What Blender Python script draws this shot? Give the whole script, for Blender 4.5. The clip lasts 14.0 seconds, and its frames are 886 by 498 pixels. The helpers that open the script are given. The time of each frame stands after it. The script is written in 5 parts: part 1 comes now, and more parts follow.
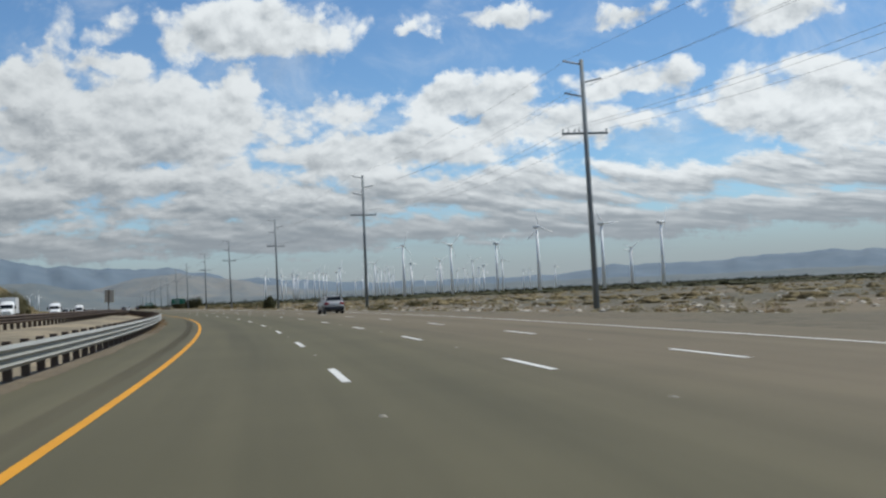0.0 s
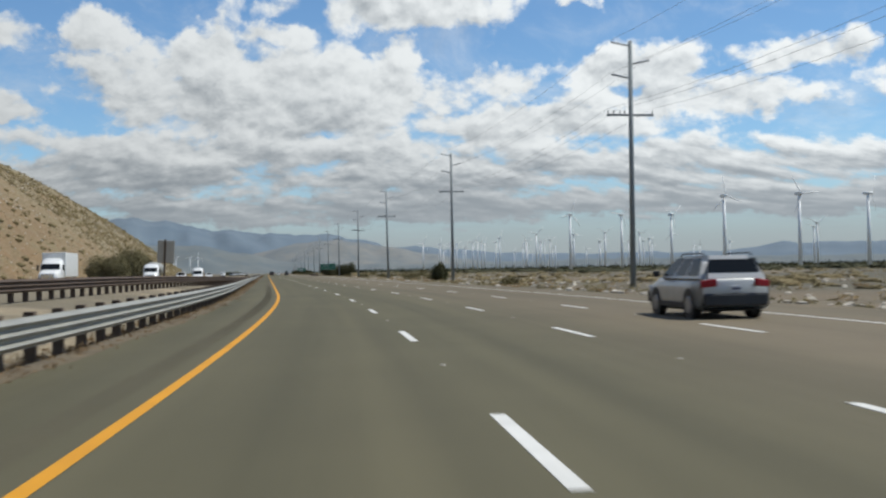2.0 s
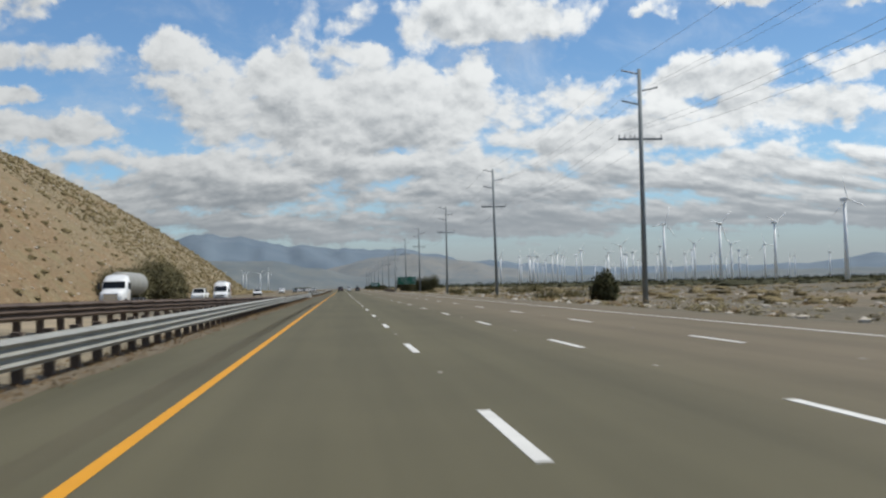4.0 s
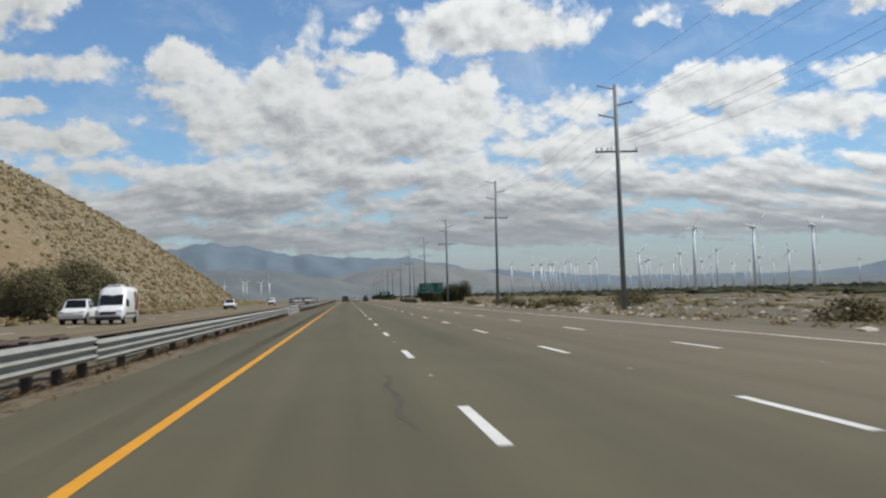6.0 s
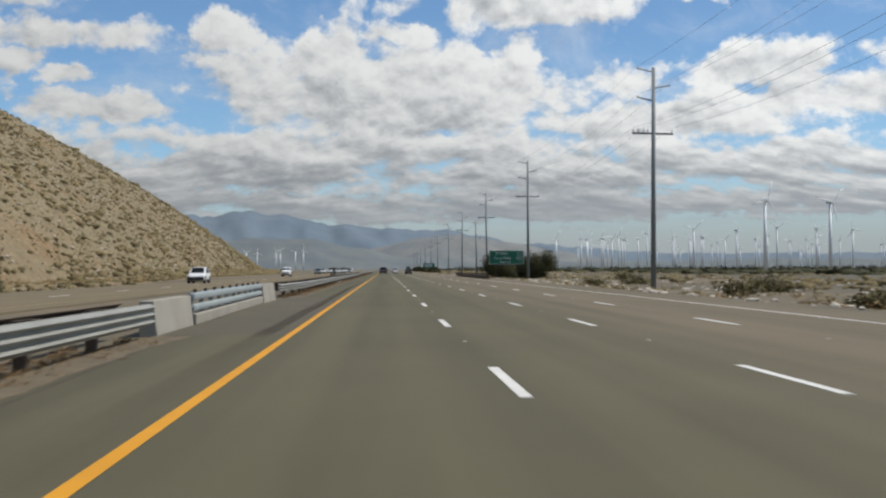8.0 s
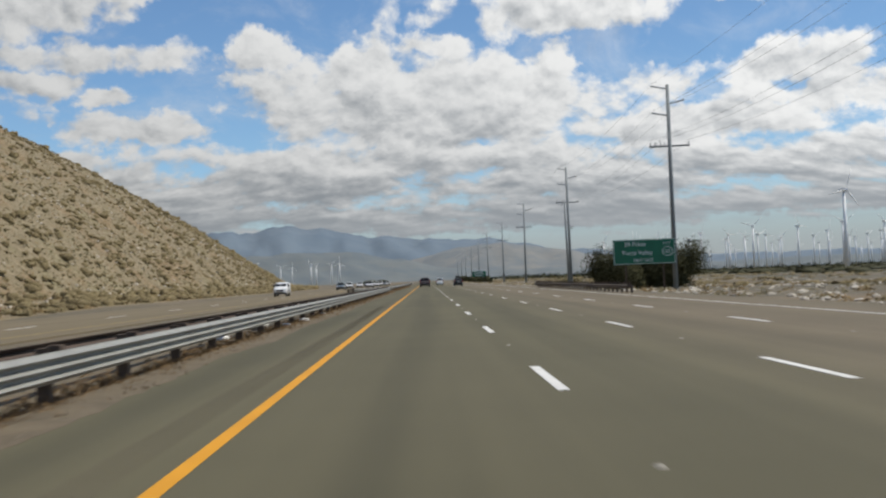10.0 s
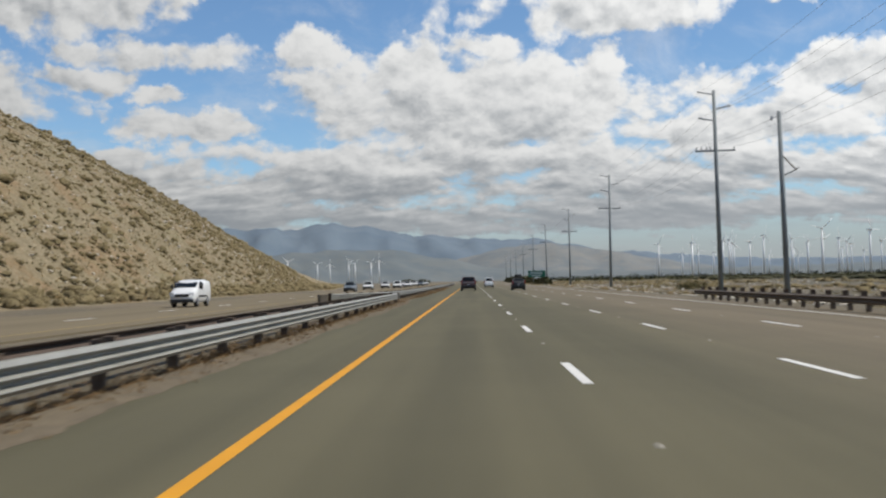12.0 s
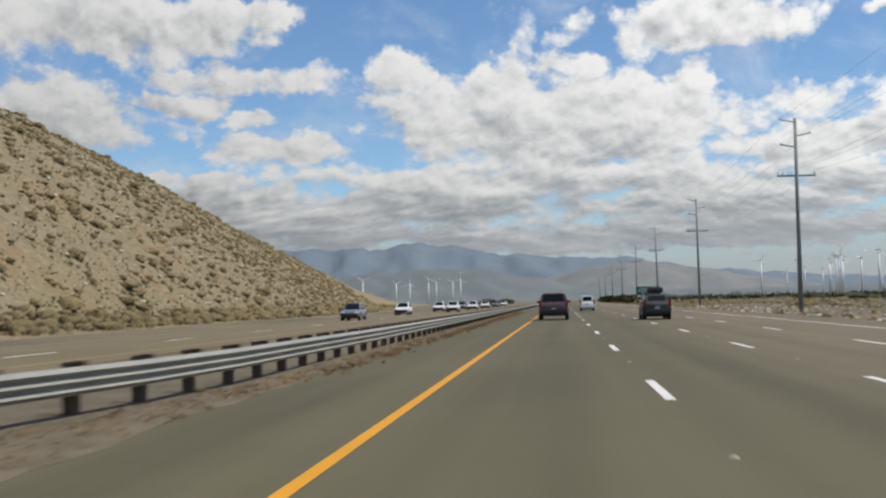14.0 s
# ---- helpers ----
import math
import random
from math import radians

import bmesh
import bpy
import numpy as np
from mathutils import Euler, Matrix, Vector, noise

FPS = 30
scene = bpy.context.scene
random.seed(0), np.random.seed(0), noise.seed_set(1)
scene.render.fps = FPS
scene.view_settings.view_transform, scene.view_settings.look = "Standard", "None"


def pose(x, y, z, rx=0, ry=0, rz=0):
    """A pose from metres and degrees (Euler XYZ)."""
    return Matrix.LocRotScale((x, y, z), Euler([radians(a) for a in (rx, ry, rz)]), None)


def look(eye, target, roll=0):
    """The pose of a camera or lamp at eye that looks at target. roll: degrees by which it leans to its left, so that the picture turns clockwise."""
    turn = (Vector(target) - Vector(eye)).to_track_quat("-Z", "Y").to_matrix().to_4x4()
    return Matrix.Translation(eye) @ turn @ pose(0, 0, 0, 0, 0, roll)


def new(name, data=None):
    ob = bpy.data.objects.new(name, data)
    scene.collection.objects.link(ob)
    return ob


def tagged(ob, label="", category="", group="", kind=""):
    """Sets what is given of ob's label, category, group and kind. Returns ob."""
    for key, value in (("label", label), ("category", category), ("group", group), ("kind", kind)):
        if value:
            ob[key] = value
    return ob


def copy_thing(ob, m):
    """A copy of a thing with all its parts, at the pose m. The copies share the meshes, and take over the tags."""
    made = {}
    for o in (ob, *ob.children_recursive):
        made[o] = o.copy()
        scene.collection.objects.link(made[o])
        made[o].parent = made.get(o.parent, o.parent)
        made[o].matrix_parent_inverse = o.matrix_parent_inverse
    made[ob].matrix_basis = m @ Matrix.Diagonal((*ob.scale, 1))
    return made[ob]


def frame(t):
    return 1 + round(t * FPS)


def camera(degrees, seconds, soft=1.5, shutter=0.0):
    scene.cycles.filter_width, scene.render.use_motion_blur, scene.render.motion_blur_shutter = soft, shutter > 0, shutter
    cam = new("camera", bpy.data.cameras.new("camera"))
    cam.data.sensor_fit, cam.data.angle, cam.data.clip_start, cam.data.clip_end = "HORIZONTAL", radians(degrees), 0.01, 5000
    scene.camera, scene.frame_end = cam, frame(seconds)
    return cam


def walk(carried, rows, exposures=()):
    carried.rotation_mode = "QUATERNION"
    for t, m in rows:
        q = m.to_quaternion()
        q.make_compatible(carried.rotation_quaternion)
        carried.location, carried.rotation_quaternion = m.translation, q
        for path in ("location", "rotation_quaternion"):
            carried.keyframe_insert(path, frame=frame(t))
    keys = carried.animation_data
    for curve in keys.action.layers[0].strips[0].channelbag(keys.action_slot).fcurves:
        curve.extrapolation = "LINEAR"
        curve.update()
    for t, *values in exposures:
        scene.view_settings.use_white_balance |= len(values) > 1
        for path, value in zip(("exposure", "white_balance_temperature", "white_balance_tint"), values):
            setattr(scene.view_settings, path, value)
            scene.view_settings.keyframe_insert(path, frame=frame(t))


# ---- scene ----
cam = camera(45.16, 14.0, soft=2.3, shutter=0.2)
PATH = [
    (0.0, pose(-8.79, 2.20, 1.44, 92.36, 2.71, -17.71)),
    (0.5, pose(-6.40, 19.57, 1.44, 92.05, 1.46, -15.54)),
    (1.0, pose(-4.23, 36.92, 1.44, 91.75, 0.57, -14.00)),
    (1.5, pose(-2.33, 54.29, 1.44, 91.52, 1.09, -12.25)),
    (2.0, pose(-0.72, 71.84, 1.44, 91.10, 1.07, -9.39)),
    (2.5, pose(0.55, 89.59, 1.44, 91.06, 1.61, -7.91)),
    (3.0, pose(1.45, 107.46, 1.44, 91.48, 1.52, -5.85)),
    (5.5, pose(2.24, 197.11, 1.44, 92.30, 1.44, -5.23)),
    (6.0, pose(2.20, 214.95, 1.44, 92.48, 1.57, -5.14)),
    (6.5, pose(2.17, 232.87, 1.44, 91.26, -1.39, -3.80)),
    (7.0, pose(2.11, 250.75, 1.44, 91.24, -0.54, -3.11)),
    (7.5, pose(2.09, 268.54, 1.44, 90.92, -0.54, -3.04)),
    (8.0, pose(2.09, 286.32, 1.44, 91.07, 0.24, -3.11)),
    (10.5, pose(1.99, 375.93, 1.44, 91.67, 2.31, -0.63)),
    (11.0, pose(2.04, 393.87, 1.44, 91.58, 0.96, 0.35)),
    (11.5, pose(2.07, 411.87, 1.44, 91.29, 1.22, 0.78)),
    (12.0, pose(2.11, 429.87, 1.44, 91.72, 1.23, 1.56)),
    (12.5, pose(2.20, 447.86, 1.44, 92.16, 1.76, 0.68)),
    (13.0, pose(2.14, 465.87, 1.44, 91.84, -0.08, 1.45)),
    (13.5, pose(2.19, 484.06, 1.44, 91.61, 0.96, 6.08)),
    (14.0, pose(2.18, 502.36, 1.44, 92.90, 1.48, 6.34)),
]
walk(cam, PATH, exposures=[(0.0, -0.20, 6150, 7), (1.0, -0.12, 6200, 7), (3.0, -0.10, 6300, 8), (7.0, -0.13, 6420, 9), (11.0, -0.10, 6480, 10), (14.0, -0.05, 6520, 10)])

# ---- sky and sun ----
SUN_ELEVATION, SUN_AZIMUTH = 60.0, 90.0   # degrees; azimuth clockwise from the road's direction
sun_way = Vector((math.sin(radians(SUN_AZIMUTH)) * math.cos(radians(SUN_ELEVATION)),
                  math.cos(radians(SUN_AZIMUTH)) * math.cos(radians(SUN_ELEVATION)),
                  math.sin(radians(SUN_ELEVATION))))
sun = new("sun", bpy.data.lights.new("sun", "SUN"))
sun.data.energy, sun.data.angle, sun.data.color = 4.9, radians(0.6), (1.0, 0.95, 0.86)
sun.matrix_world = look((0, 0, 60), Vector((0, 0, 60)) - sun_way)


class Nodes:
    """Short calls to build a node tree."""

    def __init__(self, tree):
        self.tree = tree
        tree.nodes.clear()

    def add(self, kind, inputs=None):
        node = self.tree.nodes.new(kind)
        for key, value in (inputs or {}).items():
            if hasattr(value, "links"):
                self.tree.links.new(value, node.inputs[key])
            else:
                node.inputs[key].default_value = value
        return node

    def math(self, op, a, b=0.0, c=0.0):
        node = self.add("ShaderNodeMath", {0: a, 1: b, 2: c})
        node.operation = op
        return node.outputs[0]

    def vec(self, op, a, b=(0, 0, 0)):
        node = self.add("ShaderNodeVectorMath", {0: a, 1: b})
        node.operation = op
        return node.outputs["Value" if op == "LENGTH" else "Vector"]

    def span(self, value, low, high, out_low=0.0, out_high=1.0, smooth=True):
        node = self.add("ShaderNodeMapRange", {0: value, 1: low, 2: high, 3: out_low, 4: out_high})
        node.interpolation_type = "SMOOTHSTEP" if smooth else "LINEAR"
        return node.outputs[0]

    def noise(self, vector, scale, detail=4.0, rough=0.55, distort=0.0):
        return self.add("ShaderNodeTexNoise", {"Vector": vector, "Scale": scale, "Detail": detail, "Roughness": rough,
                                               "Distortion": distort}).outputs["Fac"]

    def mix(self, fac, a, b):
        node = self.add("ShaderNodeMix")
        node.data_type = "RGBA"
        for socket, value in ((node.inputs[0], fac), (node.inputs[6], a), (node.inputs[7], b)):
            if hasattr(value, "links"):
                self.tree.links.new(value, socket)
            else:
                socket.default_value = value if isinstance(value, float) else (*value[:3], 1.0)
        return node.outputs[2]


def build_sky():
    world = bpy.data.worlds.new("desert_sky")
    scene.world = world
    world.use_nodes = True
    n = Nodes(world.node_tree)
    way = n.add("ShaderNodeTexCoord").outputs["Generated"]
    xyz = n.add("ShaderNodeSeparateXYZ", {0: way}).outputs
    azimuth = n.math("MULTIPLY", n.math("ARCTAN2", n.math("MULTIPLY", xyz[0], -1.0), xyz[1]), 57.2958)
    height = n.math("MULTIPLY", n.math("ARCSINE", xyz[2]), 57.2958)
    # the clouds shrink and flatten towards the horizon
    lift = n.math("ADD", n.math("MAXIMUM", height, 0.0), 3.0)
    sheet = n.add("ShaderNodeCombineXYZ", {0: n.math("MULTIPLY", azimuth, n.span(height, 0.0, 7.0, 0.05, 0.085)), 1: n.math("MULTIPLY", n.math("LOGARITHM", lift, 2.71828), 1.6), 2: 0.0}).outputs[0]
    chart = n.add("ShaderNodeCombineXYZ", {0: azimuth, 1: height, 2: 0.0}).outputs[0]
    wobble = n.add("ShaderNodeTexNoise", {"Vector": chart, "Scale": 0.4, "Detail": 7.0, "Roughness": 0.66}).outputs["Color"]
    wobble = n.vec("MULTIPLY", n.vec("SUBTRACT", wobble, (0.5, 0.5, 0.5)), (5.0, 2.6, 0.0))
    bent = n.vec("ADD", chart, wobble)
    # cumulus banks: azimuth, height, half width, half height (degrees), amount
    ahead = [(-1.2, 9.4, 10.0, 2.7, 1), (3.0, 10.8, 5.0, 1.7, .9), (8.6, 12.5, 1.8, 1.1, .9), (13.2, 12.0, 3.2, 0.9, .9), (10.4, 11.0, 2.0, 0.8, .7),
             (-1.0, 12.4, 2.4, 0.7, .85), (-7.3, 11.2, 2.3, 1.1, .95), (0.0, 6.5, 14.0, 1.2, .9), (-7.3, 14.0, 4.7, 1.5, 1), (-10.0, 13.9, 2.2, 1.0, .9),
             (-3.4, 14.5, 1.8, 0.5, .6), (-9.7, 11.3, 1.0, 0.4, .55), (-12.4, 10.2, 2.4, 0.8, .85), (0.0, 17.8, 9.0, 0.9, .6)]
    right = [(-13.5, 7.7, 7.0, 1.1, .95), (-17.0, 5.5, 8.0, 0.9, .9), (-19.6, 10.3, 4.0, 1.0, .95), (-22.5, 8.8, 6.0, 1.0, .9), (-28.6, 10.6, 2.8, 0.8, .85),
             (-22.0, 14.6, 3.4, 0.6, .8), (-28.0, 14.0, 1.8, 0.5, .75), (-17.2, 14.0, 0.8, 0.4, .5), (-38.0, 9.0, 6.0, 2.0, .9), (-36.0, 13.5, 3.0, 1.0, .8)]
    left = [(23.0, 14.7, 6.8, 1.5, .95), (16.4, 15.4, 3.8, 0.7, .8), (26.8, 9.9, 5.2, 1.7, 1), (20.6, 10.6, 2.8, 0.7, .8), (18.4, 12.0, 3.0, 0.8, .75),
            (16.2, 9.7, 1.4, 0.5, .75), (14.8, 8.3, 3.6, 0.8, .9), (19.5, 6.8, 3.6, 0.5, .65), (38.0, 11.0, 8.0, 3.4, .9)]
    around = [(0, 5.2, 80, 1.4, .84), (0, 3.4, 80, 0.9, .88), (75, 12, 25, 5, .8), (-80, 14, 30, 6, .8), (150, 15, 40, 7, .8), (40, 30, 30, 7, .8), (-60, 34, 30, 8, .7)]
    mass, weight, rise = 0.0, 0.001, 0.0
    for a, h, wide, tall, amount in ahead + right + left + around:
        at = n.vec("MULTIPLY", n.vec("SUBTRACT", bent, (a, h, 0)), (0.85 / wide, 0.85 / tall, 0))
        mask = n.span(n.vec("LENGTH", at), 1.75, 0.15, 0.0, amount)
        mass = n.math("MAXIMUM", mass, mask)
        weight = n.math("ADD", weight, mask)
        rise = n.math("MULTIPLY_ADD", n.add("ShaderNodeSeparateXYZ", {0: at}).outputs[1], mask, rise)
    rise = n.math("DIVIDE", rise, weight)       # -1 at a bank's base, 1 at its top

    def billow(vector, scale, detail):
        lumps = n.add("ShaderNodeTexVoronoi", {"Vector": vector, "Scale": scale * 2.2, "Detail": min(detail, 3.0), "Roughness": 0.55, "Lacunarity": 2.2})
        lumps.feature = "SMOOTH_F1"
        lumps.inputs["Smoothness"].default_value = 0.7
        soft = n.noise(vector, scale, detail * 2.0, 0.62, 0.25)
        return n.math("ADD", n.math("MULTIPLY", n.math("SUBTRACT", 0.5, lumps.outputs["Distance"]), 0.50), n.math("MULTIPLY", n.math("SUBTRACT", soft, 0.5), 1.8))

    spot = n.vec("ADD", sheet, n.vec("MULTIPLY", wobble, (0.02, 0.03, 0)))
    body, puffs = billow(spot, 1.7, 2.0), billow(spot, 3.4, 4.0)
    above = billow(n.vec("ADD", spot, (-0.05, 0.11, 0.0)), 1.7, 2.0)
    crisp = billow(n.vec("ADD", spot, (-0.02, 0.05, 0.0)), 3.4, 3.0)
    density = n.math("ADD", n.math("MULTIPLY_ADD", mass, 1.35, -0.14), n.math("MULTIPLY_ADD", puffs, 0.85, n.math("MULTIPLY", body, 0.95)))
    cover = n.span(density, -0.12, 0.42)
    veil = n.span(n.noise(n.vec("MULTIPLY", sheet, (0.8, 1.0, 1.0)), 2.2, 8.0, 0.65, 0.6), 0.44, 0.76, 0.0, 0.38)
    cover = n.math("MAXIMUM", cover, veil)
    # bright tops, grey undersides
    under = n.math("MULTIPLY_ADD", n.math("SUBTRACT", above, body), 0.60, n.math("MULTIPLY", n.math("SUBTRACT", crisp, puffs), 0.62))
    under = n.math("MULTIPLY_ADD", rise, -0.20, under)
    under = n.math("MULTIPLY_ADD", density, 0.20, under)
    under = n.math("ADD", under, n.span(height, 8.5, 2.5, 0.0, 0.38))       # far off, their shaded bases show most
    grey = n.span(under, -0.20, 0.80)
    cloud = n.mix(grey, (0.93, 0.935, 0.925), (0.355, 0.385, 0.415))
    # clouds nearer the sun are brighter
    toward = n.add("ShaderNodeVectorMath", {0: way, 1: tuple(sun_way)})
    toward.operation = "DOT_PRODUCT"
    glow = n.span(toward.outputs["Value"], -0.10, 0.32, 0.67, 1.05, False)
    cloud = n.vec("MULTIPLY", cloud, n.add("ShaderNodeCombineXYZ", {0: glow, 1: glow, 2: glow}).outputs[0])
    sky = n.add("ShaderNodeTexSky")
    sky.sky_type, sky.sun_disc, sky.altitude = "NISHITA", False, 300.0
    sky.sun_elevation, sky.sun_rotation = radians(SUN_ELEVATION), radians(SUN_AZIMUTH)
    sky.air_density, sky.dust_density, sky.ozone_density = 1.0, 0.2, 2.5
    blue = n.vec("MULTIPLY", sky.outputs[0], (0.094, 0.112, 0.125))
    both = n.mix(cover, blue, cloud)
    haze = n.span(height, 5.5, 0.6)
    both = n.mix(n.math("MULTIPLY", haze, 0.88), both, (0.365, 0.395, 0.42))
    out = n.add("ShaderNodeBackground", {"Color": both, "Strength": 1.0})
    n.add("ShaderNodeOutputWorld", {0: out.outputs[0]})


build_sky()


# ---- materials ----
def surface(name, dark, light, rough=0.8, metal=0.0, big=0.4, small=12.0, relief=0.2, speck=None, coat=0.0):
    """A surface that varies between two colours at a large and a small scale (per metre), with fine relief."""
    m = bpy.data.materials.new(name)
    m.use_nodes = True
    n = Nodes(m.node_tree)
    at = n.add("ShaderNodeTexCoord").outputs["Object"]
    wide = n.noise(at, big, 5.0, 0.6)
    fine = n.noise(at, small, 6.0, 0.65)
    chance = n.add("ShaderNodeObjectInfo").outputs["Random"]
    fac = n.math("ADD", n.math("MULTIPLY", n.span(wide, 0.3, 0.7), 0.55), n.math("MULTIPLY", n.span(fine, 0.3, 0.7), 0.35))
    fac = n.math("ADD", fac, n.math("MULTIPLY", chance, 0.1))
    colour = n.mix(fac, dark, light)
    if speck:
        colour = n.mix(n.span(n.noise(at, speck[1], 2.0), speck[2], speck[2] + 0.08), colour, speck[0])
    bump = n.add("ShaderNodeBump", {"Strength": relief, "Distance": 0.05, "Height": fine})
    gloss = n.span(fine, 0.2, 0.8, max(0.02, rough - 0.08), min(1.0, rough + 0.08))
    shader = n.add("ShaderNodeBsdfPrincipled", {"Base Color": colour, "Roughness": gloss, "Metallic": metal,
                                                "Normal": bump.outputs[0], "Coat Weight": coat})
    n.add("ShaderNodeOutputMaterial", {0: shader.outputs[0]})
    return m


def leafy(name, dark, light):
    m = bpy.data.materials.new(name)
    m.use_nodes = True
    n = Nodes(m.node_tree)
    chance = n.add("ShaderNodeNewGeometry").outputs["Random Per Island"]
    at = n.add("ShaderNodeTexCoord").outputs["Object"]
    patch = n.noise(at, 0.25, 3.0)
    fac = n.math("ADD", n.math("MULTIPLY", chance, 0.55), n.math("MULTIPLY", n.span(patch, 0.3, 0.7), 0.45))
    shader = n.add("ShaderNodeBsdfPrincipled", {"Base Color": n.mix(fac, dark, light), "Roughness": 0.9, "Specular IOR Level": 0.08})
    n.add("ShaderNodeOutputMaterial", {0: shader.outputs[0]})
    return m


def asphalt_material(name, worn=False):
    m = bpy.data.materials.new(name)
    m.use_nodes = True
    n = Nodes(m.node_tree)
    at = n.add("ShaderNodeTexCoord").outputs["Object"]
    uv = n.add("ShaderNodeTexCoord").outputs["UV"]
    long = n.vec("MULTIPLY", uv, (1.0, 0.02, 1.0))
    tracks = n.noise(long, 0.9, 4.0, 0.5)
    wide = n.noise(at, 0.12, 4.0, 0.6)
    grain = n.noise(at, 45.0, 3.0, 0.7)
    fac = n.math("ADD", n.math("MULTIPLY", n.span(tracks, 0.3, 0.7), 0.5), n.math("MULTIPLY", n.span(wide, 0.3, 0.7), 0.3))
    fac = n.math("ADD", fac, n.math("MULTIPLY", grain, 0.2))
    lateral = n.add("ShaderNodeSeparateXYZ", {0: uv}).outputs[0]
    # oil-stained middle of each lane, between the wheel tracks
    lane = n.math("COSINE", n.math("MULTIPLY", n.math("ADD", lateral, -1.83), 6.2832 / 3.66))
    fac = n.math("SUBTRACT", fac, n.math("MULTIPLY", n.span(lane, 0.3, 1.0), n.span(n.noise(n.vec("MULTIPLY", uv, (0.8, 0.05, 1.0)), 1.0, 5.0), 0.3, 0.7, 0.05, 0.32)))
    fresh = n.mix(fac, (0.065, 0.0575, 0.0305), (0.105, 0.092, 0.050))
    old = n.mix(fac, (0.103, 0.083, 0.050), (0.152, 0.121, 0.076))
    colour = n.mix(n.span(lateral, 4.5, 11.5), fresh, old)     # the outer lanes are older and paler
    if worn:
        colour = n.mix(fac, (0.113, 0.089, 0.050), (0.164, 0.130, 0.077))
    bump = n.add("ShaderNodeBump", {"Strength": 0.25, "Distance": 0.01, "Height": grain})
    shader = n.add("ShaderNodeBsdfPrincipled", {"Base Color": colour, "Roughness": 0.85, "Specular IOR Level": 0.3, "Normal": bump.outputs[0]})
    n.add("ShaderNodeOutputMaterial", {0: shader.outputs[0]})
    return m


def paint(name, colour, rough=0.35, metal=0.0, coat=0.6, dusty=0.22):
    m = bpy.data.materials.new(name)
    m.use_nodes = True
    n = Nodes(m.node_tree)
    at = n.add("ShaderNodeTexCoord").outputs["Object"]
    dust = n.noise(at, 2.5, 5.0, 0.6)
    shade = n.mix(n.span(dust, 0.35, 0.75, 0.0, dusty), colour, (0.28, 0.25, 0.2))
    shader = n.add("ShaderNodeBsdfPrincipled", {"Base Color": shade, "Roughness": n.span(dust, 0.3, 0.7, rough, rough + 0.15), "Metallic": metal,
                                                "Coat Weight": coat, "Coat Roughness": 0.08})
    n.add("ShaderNodeOutputMaterial", {0: shader.outputs[0]})
    return m


def glassy(name, colour, rough=0.12):
    m = bpy.data.materials.new(name)
    m.use_nodes = True
    n = Nodes(m.node_tree)
    shader = n.add("ShaderNodeBsdfPrincipled", {"Base Color": (*colour, 1), "Roughness": rough, "IOR": 1.32, "Specular IOR Level": 0.3, "Coat Weight": 0.0})
    n.add("ShaderNodeOutputMaterial", {0: shader.outputs[0]})
    return m


def ground_material():
    m = bpy.data.materials.new("desert_floor")
    m.use_nodes = True
    n = Nodes(m.node_tree)
    at = n.add("ShaderNodeTexCoord").outputs["Object"]
    xyz = n.add("ShaderNodeSeparateXYZ", {0: at}).outputs
    wide, mid, fine = n.noise(at, 0.05, 5.0, 0.6), n.noise(at, 0.9, 5.0, 0.65), n.noise(at, 9.0, 5.0, 0.7)
    sand = n.mix(n.math("ADD", n.math("MULTIPLY", n.span(wide, 0.3, 0.7), 0.5), n.math("MULTIPLY", fine, 0.5)), (0.105, 0.077, 0.043), (0.195, 0.145, 0.086))
    sand = n.mix(n.span(n.noise(at, 2.6, 2.0), 0.68, 0.74), sand, (0.281, 0.242, 0.187))
    # pale blown sand fills the wide median before the carriageways draw together
    blown = n.math("MULTIPLY", n.span(xyz[1], 235.0, 175.0), n.span(xyz[0], 2.0, -3.0))
    sand = n.mix(blown, sand, n.mix(n.math("ADD", n.math("MULTIPLY", n.span(mid, 0.35, 0.65), 0.6), n.math("MULTIPLY", fine, 0.4)), (0.25, 0.195, 0.122), (0.37, 0.295, 0.19)))
    scrub = n.mix(n.span(mid, 0.3, 0.7), (0.047, 0.045, 0.027), (0.109, 0.094, 0.061))
    # the plain is more overgrown away from the road
    grown = n.math("MULTIPLY", n.span(xyz[0], 17.0, 60.0, 0.7, 1.0), n.span(n.noise(at, 0.03, 6.0, 0.7), 0.32, 0.55))
    colour = n.mix(grown, sand, scrub)
    bump = n.add("ShaderNodeBump", {"Strength": 0.6, "Distance": 0.06, "Height": fine})
    shader = n.add("ShaderNodeBsdfPrincipled", {"Base Color": colour, "Roughness": 0.95, "Normal": bump.outputs[0]})
    n.add("ShaderNodeOutputMaterial", {0: shader.outputs[0]})
    return m


